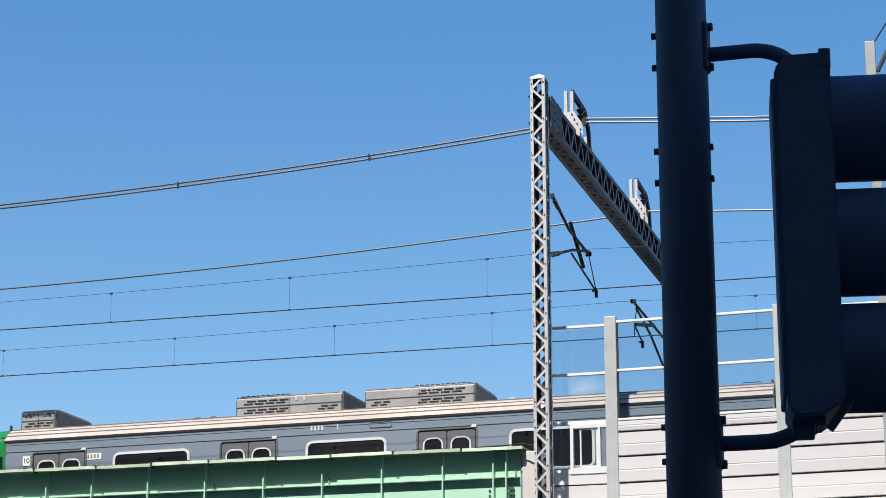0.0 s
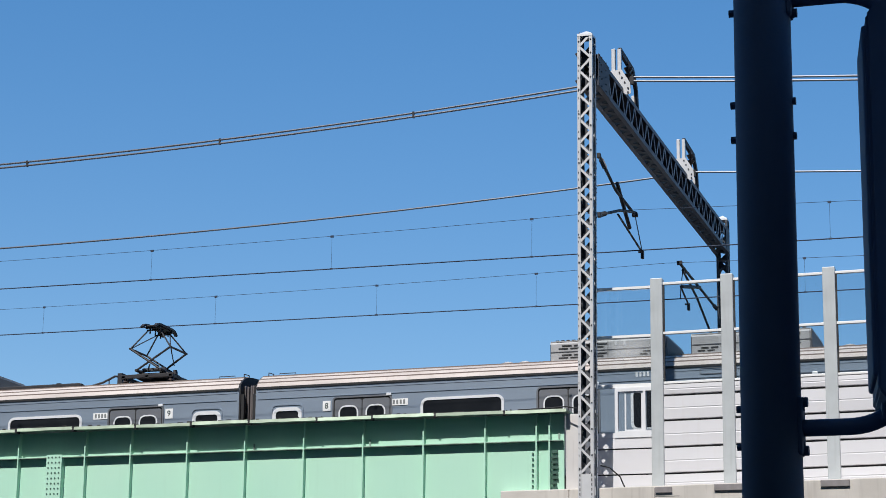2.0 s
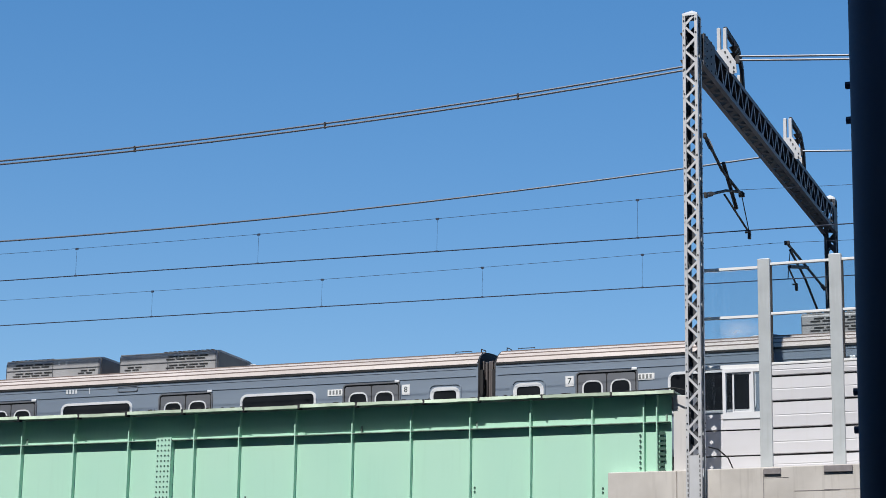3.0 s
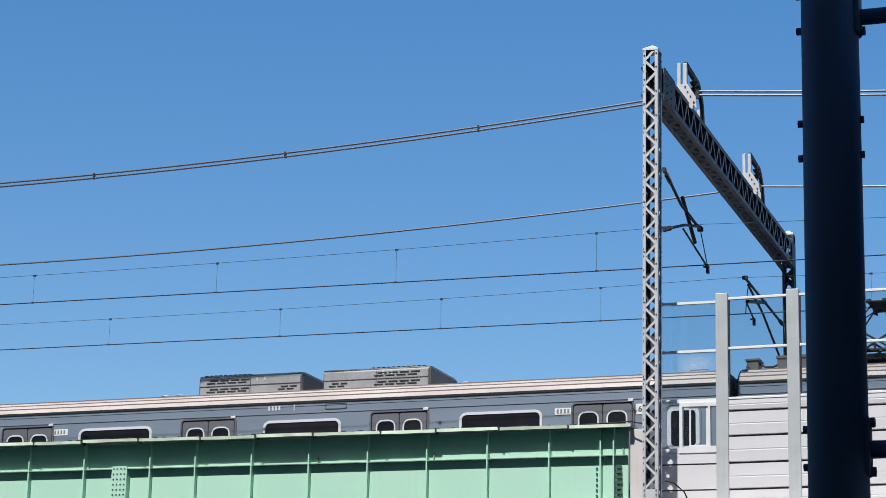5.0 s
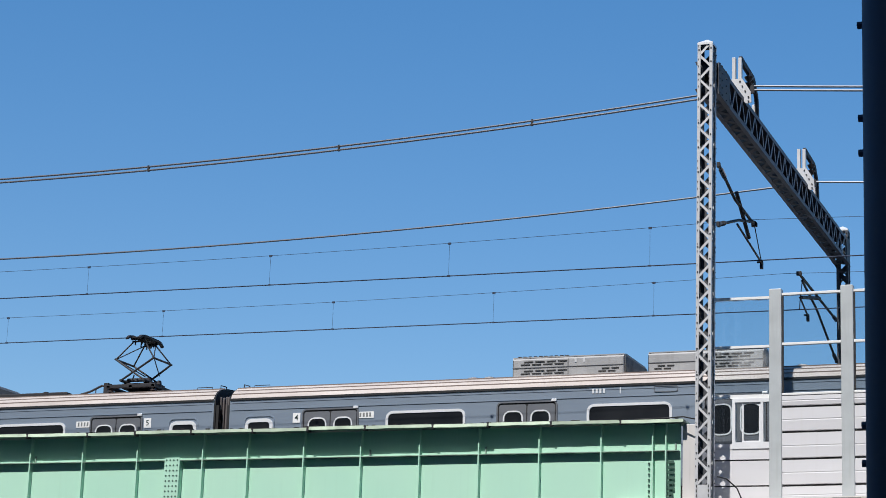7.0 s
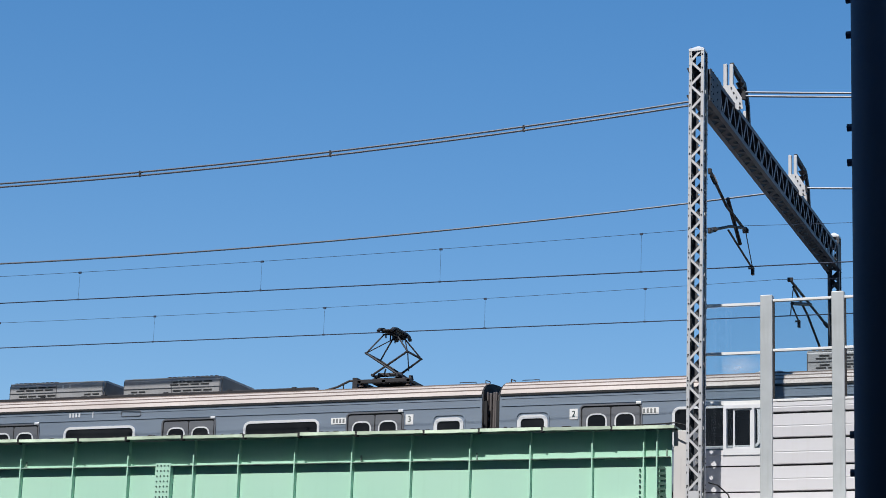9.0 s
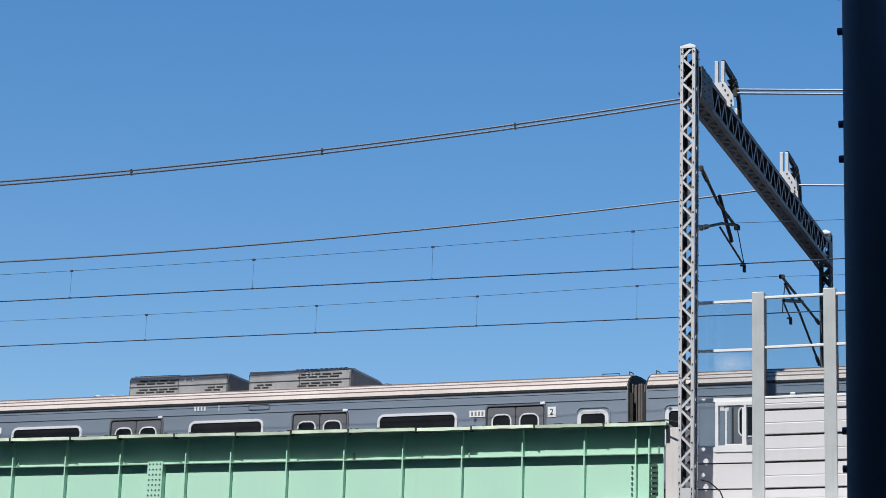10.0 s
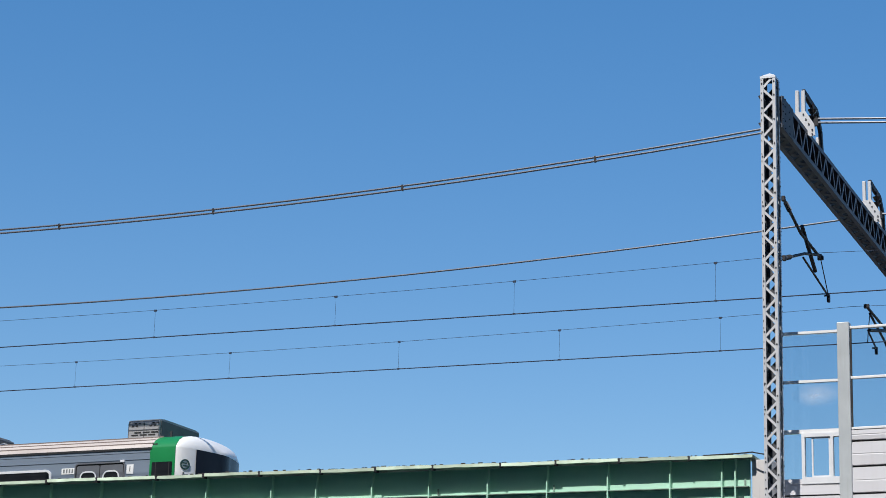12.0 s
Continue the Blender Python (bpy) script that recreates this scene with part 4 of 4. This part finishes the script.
def roof_cable(car, x, s):
    """Cable and small boxes beside a pantograph."""
    bm = pipe(bmesh.new(), [(x + s * 0.7, -0.2, RAIL_Z + 3.92), (x + s * 0.95, -0.2, RAIL_Z + 3.95), (x + s * 1.25, -0.25, RAIL_Z + 3.80), (x + s * 1.6, -0.3, RAIL_Z + 3.70), (x + s * 2.1, -0.3, RAIL_Z + 3.68)], 0.028, 6)
    box(bm, x + s * 0.78 - 0.06, x + s * 0.78 + 0.06, -0.3, -0.1, RAIL_Z + 3.6, RAIL_Z + 4.0)
    tube(bm, (x + s * 1.1, -0.22, RAIL_Z + 3.6), (x + s * 1.1, -0.22, RAIL_Z + 3.86), 0.015, 6)
    part("roof_cable", bm, BLACK_IRON, car)


def bogie(car, x):
    bm = box(bmesh.new(), x - 1.6, x + 1.6, -1.05, -0.9, RAIL_Z + 0.35, RAIL_Z + 0.6, 0.03)
    box(bm, x - 1.6, x + 1.6, 0.9, 1.05, RAIL_Z + 0.35, RAIL_Z + 0.6, 0.03)
    box(bm, x - 0.3, x + 0.3, -0.9, 0.9, RAIL_Z + 0.4, RAIL_Z + 0.95)
    b = part("bogie", bm, BLACK_IRON, car)
    for wx in (-1.05, 1.05):
        for y in (-0.74, 0.74):
            bm = tube(bmesh.new(), (x + wx, y - 0.06, RAIL_Z + 0.43), (x + wx, y + 0.06, RAIL_Z + 0.43), 0.43, 20)
            part("wheel", bm, RAIL, b)


DOORS = (3.03, 7.84, 12.62, 17.40)


def car_shell(name, x0, x1, label):
    """One car of 20 m, from x0 to x1, with its doors, windows and roof, without what sets it apart."""
    car = thing(name, label, "train car", group="cars of the train")
    pts = section()
    bm = hull(bmesh.new(), (x0, x1), pts[:5] + [(1.2, 3.40), (0.0, 3.42)])
    body = part("body", bm, STEEL, car)
    roof_pts = pts[4:]
    bm = hull(bmesh.new(), (x0 + 0.02, x0 + 0.14, x1 - 0.14, x1 - 0.02), [(1.575, 3.235)] + [(y + 0.01, z + 0.01) for y, z in roof_pts[1:]])
    roof = part("roof", bm, ROOF, car, "dusty beige painted roof", True)
    for a in roof.data.polygons:
        a.use_smooth = False
    bm = bmesh.new()
    for s in (-1, 1):
        for y, z in ((1.487, 3.345), (1.375, 3.445), (1.20, 3.54), (0.98, 3.588)):
            box(bm, x0 + 0.02, x1 - 0.02, *sorted((s * y, s * (y + 0.02))), RAIL_Z + z - 0.012, RAIL_Z + z + 0.016)
    tagged(part("roof_rib", bm, ROOF_LINE, roof), kind="stuff")
    for s in (-1, 1):
        # black gutter, drawn tall enough to take in the roof edge's shadow
        bm = box(bmesh.new(), x0 + 0.01, x1 - 0.01, *sorted((s * (HW + 0.022), s * (HW - 0.01))), RAIL_Z + 3.185, RAIL_Z + 3.234)
        part("gutter", bm, RUBBER, car)
        for z, t, out in ((3.115, 0.012, 0.009), (2.946, 0.014, 0.015)):
            bm = box(bmesh.new(), x0 + 0.05, x1 - 0.05, *sorted((s * (HW + out), s * (HW - 0.01))), RAIL_Z + z, RAIL_Z + z + t)
            part("bead", bm, STEEL, car)
    mid = 10.2
    for side in (0, 1):
        before = set(car.children)
        for k, x in enumerate(DOORS):
            door(car, x, k == 0)
        for x in (5.40, 10.22, 15.04):
            window(car, x, 1.95, 2.80, 0.06)
        bm = bmesh.new()
        for i in range(4):
            box(bm, 9.36 + 0.085 * i, 9.405 + 0.085 * i, S - 0.012, S, RAIL_Z + 3.04, RAIL_Z + 3.14)
        box(bm, 10.0, 10.02, S - 0.012, S, RAIL_Z + 3.02, RAIL_Z + 3.16)
        tagged(part("vent", bm, RIM, car), kind="stuff")
        bm = ring_plate(bmesh.new(), 11.05, RAIL_Z + 3.09, 0.55, 0.14, 0.05, 0.015, S - 0.016, S)
        part("sign_frame", fix(bm), STEEL_DOOR, car)
        if side:
            m = half_turn(mid)
            for ob in set(car.children) - before:
                for o in (ob, *ob.children_recursive):
                    o.data.transform(m)
    bm = box(bmesh.new(), x0 + 0.1, x1 - 0.1, -1.45, 1.45, RAIL_Z + 0.45, RAIL_Z + 0.96)
    part("underframe", bm, BLACK_IRON, car)
    for x in (3.2, 17.2):
        bogie(car, x)
    cooler(car, 7.30, 9.93, ((7.47, 8.55, (0.12, 0.33)), (9.32, 9.77, (0.12,))))
    cooler(car, 10.50, 13.12, ((11.75, 12.85, (0.12, 0.33)), (10.62, 11.05, (0.12,))))
    for x in (6.6, 6.2, 13.9):
        bm = tube(bmesh.new(), (x, -0.6, RAIL_Z + 3.6), (x, -0.6, RAIL_Z + 3.68), 0.20, 16, 0.13)
        v = part("roof_ventilator", bm, AC_GREY, car)
        bm = tube(bmesh.new(), (x, -0.6, RAIL_Z + 3.68), (x, -0.6, RAIL_Z + 3.70), 0.11, 14, 0.07)
        part("vent_cap", bm, PLATE_WHITE, v)
    return car


def end_fittings(car, x, s):
    """What both ends of a middle car carry: an end window, dark end posts, bellows, grab rails. s: 1 at the low end."""
    window(car, x + s * 0.79, 0.72, 2.73, 0.085)
    bm = ring_plate(bmesh.new(), x + s * 0.79, RAIL_Z + 2.295, 0.80, 1.03, 0.14, 0.03, S - 0.02, S)
    part("window_rim", fix(bm), STEEL, car)
    bm = bmesh.new()
    for k in range(3):
        xx = x - s * (0.0 + 0.08 * k)
        box(bm, *sorted((xx, xx - s * 0.05)), -1.28, 1.28, RAIL_Z + 0.9, RAIL_Z + 3.34 - 0.02 * (k % 2), 0.02)
        box(bm, *sorted((xx - s * 0.045, xx - s * 0.085)), -1.2, 1.2, RAIL_Z + 0.95, RAIL_Z + 3.28)
    part("gangway_bellows", bm, BELLOWS, car)
    pts = section()
    bm = hull(bmesh.new(), sorted((x + s * 0.015, x - s * 0.012)), [(y - 0.02, z) for y, z in pts[:4]] + [(max(0.0, y - 0.01), z + 0.012) for y, z in pts[4:]])
    part("end_wall", bm, RUBBER, car, "black rubber-edged end wall")
    bm = bmesh.new()
    for z in (1.9, 2.3, 2.7, 3.0):
        box(bm, *sorted((x - s * 0.012, x - s * 0.09)), -1.46, -1.30, RAIL_Z + z, RAIL_Z + z + 0.06, 0.01)
    tagged(part("coupling_catch", bm, BOX_GREY, car), kind="stuff")
    bm = bmesh.new()
    pts = [(x + s * 0.1, -1.05, RAIL_Z + 3.56), (x + s * 0.1, -1.05, RAIL_Z + 3.66), (x + s * 0.1, -0.75, RAIL_Z + 3.68), (x + s * 0.1, -0.75, RAIL_Z + 3.58)]
    pipe(bm, pts, 0.012, 5)
    part("grab_rail", bm, BLACK_IRON, car)
    bm = bmesh.new()
    pipe(bm, [(x + s * 0.35, -1.0, RAIL_Z + 3.56), (x + s * 0.35, -1.0, RAIL_Z + 3.64), (x + s * 0.75, -1.0, RAIL_Z + 3.64), (x + s * 0.75, -1.0, RAIL_Z + 3.56)], 0.01, 5)
    part("grab_rail", bm, BLACK_IRON, car)
    bm = box(bmesh.new(), *sorted((x - s * 0.03, x + s * 0.01)), -1.54, -1.40, RAIL_Z + 1.0, RAIL_Z + 3.3)
    box(bm, *sorted((x - s * 0.10, x - s * 0.03)), -1.5, -1.43, RAIL_Z + 1.0, RAIL_Z + 3.1)
    part("end_post", bm, RUBBER, car)


def label_plate(car, text, x, low):
    """The white plate with the car's place in the train; the fleet plate beside it has plain bars."""
    bm = box(bmesh.new(), x - 0.095, x + 0.095, S - 0.012, S, RAIL_Z + 2.60, RAIL_Z + 2.835)
    p = part("number_plate", bm, PLATE_WHITE, car, "white plate with the car's number")
    cu = bpy.data.curves.new("digits", "FONT")
    cu.body, cu.size, cu.align_x, cu.align_y = text, 0.185 if len(text) == 1 else 0.17, "CENTER", "CENTER"
    cu.materials.append(LABEL_INK)
    cu.extrude = 0.001
    cu.offset = 0.001
    t = new("digits", cu)
    t.parent = p
    t.matrix_basis = pose(x, S - 0.016, RAIL_Z + 2.717, 90, 0, 0)


def fleet_plate(car, x):
    bm = box(bmesh.new(), x - 0.20, x + 0.20, S - 0.012, S, RAIL_Z + 2.66, RAIL_Z + 2.81)
    p = part("fleet_plate", bm, PLATE_WHITE, car, "white plate with dark bars")
    bm = bmesh.new()
    for i in range(4):
        xa = x - 0.155 + 0.082 * i
        box(bm, xa, xa + 0.046, S - 0.016, S - 0.012, RAIL_Z + 2.69, RAIL_Z + 2.785)
    part("bars", bm, BAR_GREY, p)


def cab(car, s):
    """The driver's end, built at the low end (s = 1) or the high end (s = -1) of a car."""
    X = lambda d: 0.05 + d if s > 0 else 20.35 - d
    pts = [(1.50, 0.75)] + section()[1:]
    dense = []
    for (ya, za), (yb, zb) in zip(pts, pts[1:]):
        n = max(1, round(abs(zb - za) / 0.22))
        dense += [(ya + (yb - ya) * i / n, za + (zb - za) * i / n) for i in range(n)]
    dense.append(pts[-1])
    full = [(-y, z) for y, z in dense] + [(y, z) for y, z in dense[-2::-1]]

    def ring(d, out=0.0):
        u = min(1.0, max(0.0, (0.87 - d) / 0.56))
        w, flat = max(0.10, (1 - u**1.9) ** 0.75), 1 - 0.82 * u**2.2
        res = []
        for y, z in full:
            zz = z if z < 3.2 else 3.2 + (z - 3.2) * flat
            yy = y * w
            k = 1 + out / max(0.5, math.hypot(yy, zz - 2))
            res.append(Vector((X(d - out), yy * k, RAIL_Z + 2 + (zz - 2) * k)))
        return res

    def shell(name, ds, mat, label, zlo=-9, zhi=9, out=0.0, cap=False, parent=car):
        bm = bmesh.new()
        rings = [[bm.verts.new(v) for v in ring(d, out)] for d in ds]
        for a, b in zip(rings, rings[1:]):
            for i in range(len(full) - 1):
                zc = (full[i][1] + full[i + 1][1]) / 2
                if zlo < zc < zhi:
                    bm.faces.new((a[i], a[i + 1], b[i + 1], b[i]))
        if cap:
            n = len(full)
            for i in range(n // 2):
                a, b, c, d2 = rings[-1][i], rings[-1][i + 1], rings[-1][n - 2 - i], rings[-1][n - 1 - i]
                zc = (full[i][1] + full[i + 1][1]) / 2
                if zlo < zc < zhi:
                    bm.faces.new((a, b, c, d2) if b is not c else (a, b, d2))
        loose = [v for v in bm.verts if not v.link_faces]
        bmesh.ops.delete(bm, geom=loose, context="VERTS")
        return part(name, fix(bm), mat, parent, label, True)

    shell("green_band", (1.57, 1.2, 0.87), CAB_GREEN, "bright green painted cab band", out=0.012)
    front = shell("cab_front", [0.87 - 0.56 * u for u in (0, 0.1, 0.2, 0.3, 0.42, 0.51, 0.59, 0.70, 0.8, 0.9, 0.96, 1)], CAB_WHITE, "white moulded cab front", cap=True)
    shell("windscreen", [0.87 - 0.56 * u for u in (0.59, 0.70, 0.8, 0.9, 0.96, 1)], WINDSCREEN, "large dark wraparound windscreen", 1.9, 3.22, 0.012, True, front)
    bm = plate(bmesh.new(), X(1.21), RAIL_Z + 2.40, 0.56, 0.92, 0.03, S - 0.024, S - 0.01)
    part("cab_window", fix(bm), DARK_GLASS, car)
    bm = bmesh.new()
    for xx in (1.21 - 0.2, 1.21 + 0.17):
        box(bm, X(xx) - 0.012, X(xx) + 0.012, S - 0.03, S - 0.024, RAIL_Z + 1.95, RAIL_Z + 2.85)
    part("cab_window_bar", bm, RUBBER, car)
    # a point on the curved side of the front, and the turn that lays a flat badge on it
    u, du = 0.36, 0.05
    half = lambda q: HW * (1 - q**1.9) ** 0.75
    lay = math.atan2(half(u - du) - half(u + du), 2 * du * 0.56)
    cx = X(0.87 - 0.56 * u)
    on_side = Matrix.Translation((cx, -half(u) - 0.012, 0)) @ Matrix.Rotation(-lay if s > 0 else lay, 4, "Z") @ Matrix.Translation((-cx, -S, 0))
    bm = ring_plate(bmesh.new(), cx, RAIL_Z + 2.80, 0.26, 0.26, 0.13, 0.034, S - 0.012, S + 0.03, 6)
    box(bm, cx - 0.11, cx + 0.05, S - 0.012, S + 0.03, RAIL_Z + 2.822, RAIL_Z + 2.848)
    box(bm, cx - 0.05, cx + 0.11, S - 0.012, S + 0.03, RAIL_Z + 2.752, RAIL_Z + 2.778)
    part("emblem", fix(turned(bm, on_side)), EMBLEM, front, "round dark green ring emblem")
    bm = bmesh.new()
    for k in range(5):
        z = RAIL_Z + 2.53 - 0.13 * k
        box(bm, cx - 0.05, cx + 0.05, S - 0.010, S + 0.03, z, z + 0.02)
        box(bm, cx - 0.05, cx - 0.02, S - 0.010, S + 0.03, z + 0.035, z + 0.075)
    part("lettering_bars", fix(turned(bm, on_side)), LABEL_INK, front)
    x0, x1 = sorted((X(2.54), X(1.66)))
    cooler(car, x0, x1, ((x0 + 0.08, x0 + 0.3, (0.36,)), (x1 - 0.3, x1 - 0.06, (0.36,)), (x0 + 0.08, x1 - 0.08, (0.13,))))
    bm = tube(bmesh.new(), (X(1.35), -0.95, RAIL_Z + 3.5), (X(1.35), -0.95, RAIL_Z + 3.72), 0.05, 8, 0.03)
    box(bm, X(1.46) - 0.07, X(1.46) + 0.07, -1.53, -1.40, RAIL_Z + 3.26, RAIL_Z + 3.33)
    part("horn", bm, BLACK_IRON, car)


master = car_shell("train_car", 0.42, 20.0, "stainless steel metro car with dark windows and grey roof coolers")
end_fittings(master, 0.42, 1)
end_fittings(master, 20.0, -1)
lead = car_shell("train_car", 1.55, 20.0, "leading metro car with a green and white cab at its front")
end_fittings(lead, 20.0, -1)
cab(lead, 1)
tail = car_shell("train_car", 0.42, 18.85, "last metro car with a green and white cab at its rear")
end_fittings(tail, 0.42, 1)
cab(tail, -1)
train_cars = [(10, lead)]
for number in range(9, 1, -1):
    train_cars.append((number, master if number == 9 else copy_thing(master, Matrix.Identity(4))))
train_cars.append((1, tail))
for number, car in train_cars:
    if 1 < number < 10:
        tagged(car, f"stainless steel metro car numbered {number} with grey roof coolers")
    label_plate(car, str(number), 2.17, True)
    fleet_plate(car, 3.92)
    label_plate(car, str(number), 18.25, False)
    fleet_plate(car, 16.50)
    if number in (9, 5, 3):
        tagged(car, f"stainless steel metro car numbered {number} with two raised pantographs")
        pantograph(car, 3.3)
        pantograph(car, 17.18)
        roof_cable(car, 3.3, -1)
        roof_cable(car, 17.1, -1)
        bm = box(bmesh.new(), 4.45, 15.75, -1.20, -1.10, RAIL_Z + 3.55, RAIL_Z + 3.625, 0.01)
        for k in range(7):
            box(bm, 4.9 + 1.7 * k, 5.0 + 1.7 * k, -1.215, -1.085, RAIL_Z + 3.54, RAIL_Z + 3.65)
        box(bm, 13.35, 15.45, -0.70, -0.42, RAIL_Z + 3.60, RAIL_Z + 3.735, 0.01)
        part("cable_duct", bm, BLACK_IRON, car)
        bm = box(bmesh.new(), 0.46, 0.72, -0.75, -0.3, RAIL_Z + 3.58, RAIL_Z + 3.86, 0.01)
        box(bm, 0.43, 0.75, -0.78, -0.27, RAIL_Z + 3.84, RAIL_Z + 3.88)
        box(bm, 1.14, 1.80, -0.75, 0.0, RAIL_Z + 3.58, RAIL_Z + 3.90, 0.02)
        box(bm, 1.12, 1.82, -0.77, 0.02, RAIL_Z + 3.86, RAIL_Z + 3.92)
        part("roof_box", bm, BOX_GREY, car)
        bm = pipe(bmesh.new(), [(0.70, -0.6, RAIL_Z + 3.80), (0.85, -0.6, RAIL_Z + 3.71), (1.0, -0.6, RAIL_Z + 3.70), (1.16, -0.6, RAIL_Z + 3.76)], 0.026, 6)
        pipe(bm, [(1.80, -0.6, RAIL_Z + 3.78), (2.0, -0.6, RAIL_Z + 3.70), (2.2, -0.55, RAIL_Z + 3.69), (2.4, -0.45, RAIL_Z + 3.80), (2.6, -0.3, RAIL_Z + 3.92)], 0.026, 6)
        part("roof_cable", bm, BLACK_IRON, car)


# ---- the street pole and its traffic signal ----
PX, PY = -0.878, 5.9


def street_pole():
    ob = thing("signal_pole", "dark navy grey painted steel street pole", "pole", pose(PX, PY, 0))
    bm = tube(bmesh.new(), (0, 0, 0.02), (0.004, 0, 5.6), 0.088, 40, 0.079)
    part("shaft", bm, POLE, ob, "", True)
    bm = tube(bmesh.new(), (0, 0, 0), (0, 0, 0.03), 0.20, 24)
    for k in range(4):
        a = math.pi / 4 + k * math.pi / 2
        tube(bm, (0.15 * math.cos(a), 0.15 * math.sin(a), 0.03), (0.15 * math.cos(a), 0.15 * math.sin(a), 0.07), 0.015, 6)
    part("base_flange", bm, POLE, ob)
    for z in (3.865, 3.757, 3.476, 3.372, 2.589, 2.483):
        bm = bmesh.new()
        for s in (-1, 1):
            tube(bm, (s * 0.078, 0.0, z), (s * 0.094, 0.0, z), 0.011, 6)
        tagged(part("band_bolt", bm, POLE, ob), kind="stuff")
    for z in (3.81, 2.535):
        bm = box(bmesh.new(), 0.07, 0.092, -0.035, 0.035, z - 0.082, z + 0.082, 0.010)
        for zz in (-0.068, 0.068):
            tube(bm, (0.085, 0, z + zz), (0.104, 0, z + zz), 0.014, 8)
        part("clamp_plate", bm, POLE, ob)
    return ob


street_pole()


def traffic_signal():
    m = pose(-0.50, PY, 0, 0, 0, 9)
    ob = thing("traffic_signal", "black three-lamp traffic signal with deep visors on the street pole", "traffic light", m)
    # housing, from its back (-x) to its front
    hx0, hx1, hw = -0.088, 0.082, 0.17
    bm = bmesh.new()
    prof = [(hx0, 2.60), (hx0 + 0.025, 2.572), (hx1 - 0.07, 2.572), (hx1, 2.62), (hx1, 3.68), (hx1 - 0.02, 3.702), (hx0 + 0.035, 3.697), (hx0, 3.655)]
    for s in (1,):
        a = [bm.verts.new((x, -hw, z)) for x, z in prof]
        b = [bm.verts.new((x, hw, z)) for x, z in prof]
        bm.faces.new(a), bm.faces.new(b[::-1])
        for i in range(len(prof)):
            j = (i + 1) % len(prof)
            bm.faces.new((a[i], b[i], b[j], a[j]))
    fix(bm)
    bmesh.ops.bevel(bm, geom=bm.edges[:], offset=0.008, segments=2, affect="EDGES")
    part("housing", bm, SIGNAL, ob)
    bm = box(bmesh.new(), hx0 - 0.012, hx0 + 0.01, -hw + 0.02, hw - 0.02, 2.64, 3.63, 0.008)
    part("back_cover", bm, SIGNAL, ob)
    bm = box(bmesh.new(), hx1 - 0.034, hx1 + 0.002, -hw - 0.004, hw + 0.004, 3.65, 3.712, 0.004)
    box(bm, hx0 + 0.03, hx0 + 0.08, -0.06, 0.06, 3.69, 3.728, 0.004)
    part("top_cap", bm, SIGNAL, ob)
    for z in (3.503, 3.137, 2.775):
        bm = bmesh.new()
        n, r = 72, 0.166
        rings = [[], [], [], []]
        for i in range(n):
            a = 2 * math.pi * i / n
            cy, cz = math.cos(a), math.sin(a)
            low = cz < -0.85
            ln = 0.200 if low else 0.240
            for k, (x, rr) in enumerate(((hx1 - 0.005, r), (hx1 + ln, r * 1.0), (hx1 + ln, r - 0.005), (hx1 - 0.005, r - 0.005))):
                rings[k].append(bm.verts.new((x, rr * cy, z + rr * cz)))
        for k in range(3):
            for i in range(n):
                j = (i + 1) % n
                bm.faces.new((rings[k][i], rings[k][j], rings[k + 1][j], rings[k + 1][i]))
        v = part("visor", fix(bm), SIGNAL, ob)
        bm = bmesh.new()
        tube(bm, (hx1 - 0.01, 0, z), (hx1 + 0.012, 0, z), 0.158, 32, 0.14)
        part("lens", bm, LENS, v, "unlit dark lens")
    bm = bmesh.new()
    bar(bm, (hx1 + 0.012, -0.13, 2.620), (hx1 - 0.050, -0.13, 2.536), 0.024, 0.018, (0, 1, 0))
    box(bm, hx1 - 0.095, hx1 - 0.06, -0.135, -0.11, 2.55, 2.575)
    part("latch", bm, GALV_SHADED_DULL, ob)
    # the two bent arms to the pole
    inv = m.inverted()
    for z, s in ((3.784, -1), (2.53, 1)):
        pts = [(-0.80, 0), (-0.70, 0)] + [(-0.66 + 0.15 * math.sin(radians(a)), 0.11 * (1 - math.cos(radians(a)))) for a in range(0, 91, 9)]
        line = [inv @ Vector((x + 0.0, PY, z + s * d)) for x, d in pts]
        bm = pipe(bmesh.new(), line, 0.0235, 14)
        part("arm", bm, SIGNAL, ob, "", True)
    bm = box(bmesh.new(), -0.075, -0.005, -0.05, 0.05, 2.535, 2.60, 0.006)
    part("arm_socket", bm, SIGNAL, ob)
    return ob


traffic_signal()


# ---- what moves: the train runs past to the left at about 17 m/s ----
def motions():
    late = [(0, 0.3), (0.5, 0.09), (1, -0.07), (1.5, 0.0), (2, -0.06), (2.5, -0.13), (6.5, -0.12), (9.5, -0.05), (10, -0.15), (10.5, -0.24), (11, -0.5), (11.5, -0.72), (12, -1.06)]

    def nose(t):
        return -26.104 - 16.3928 * t - 0.0802 * t * t + 0.0059 * t**3 + float(np.interp(t, *zip(*late)))

    times = [0.5 * i for i in range(25)]
    for k, (number, car) in enumerate(train_cars):
        walk(car, [(t, pose(nose(t) + 20.0 * k, CY, GRADE * (nose(t) + 20.0 * k + 22), 0, -math.degrees(GRADE))) for t in times])


motions()
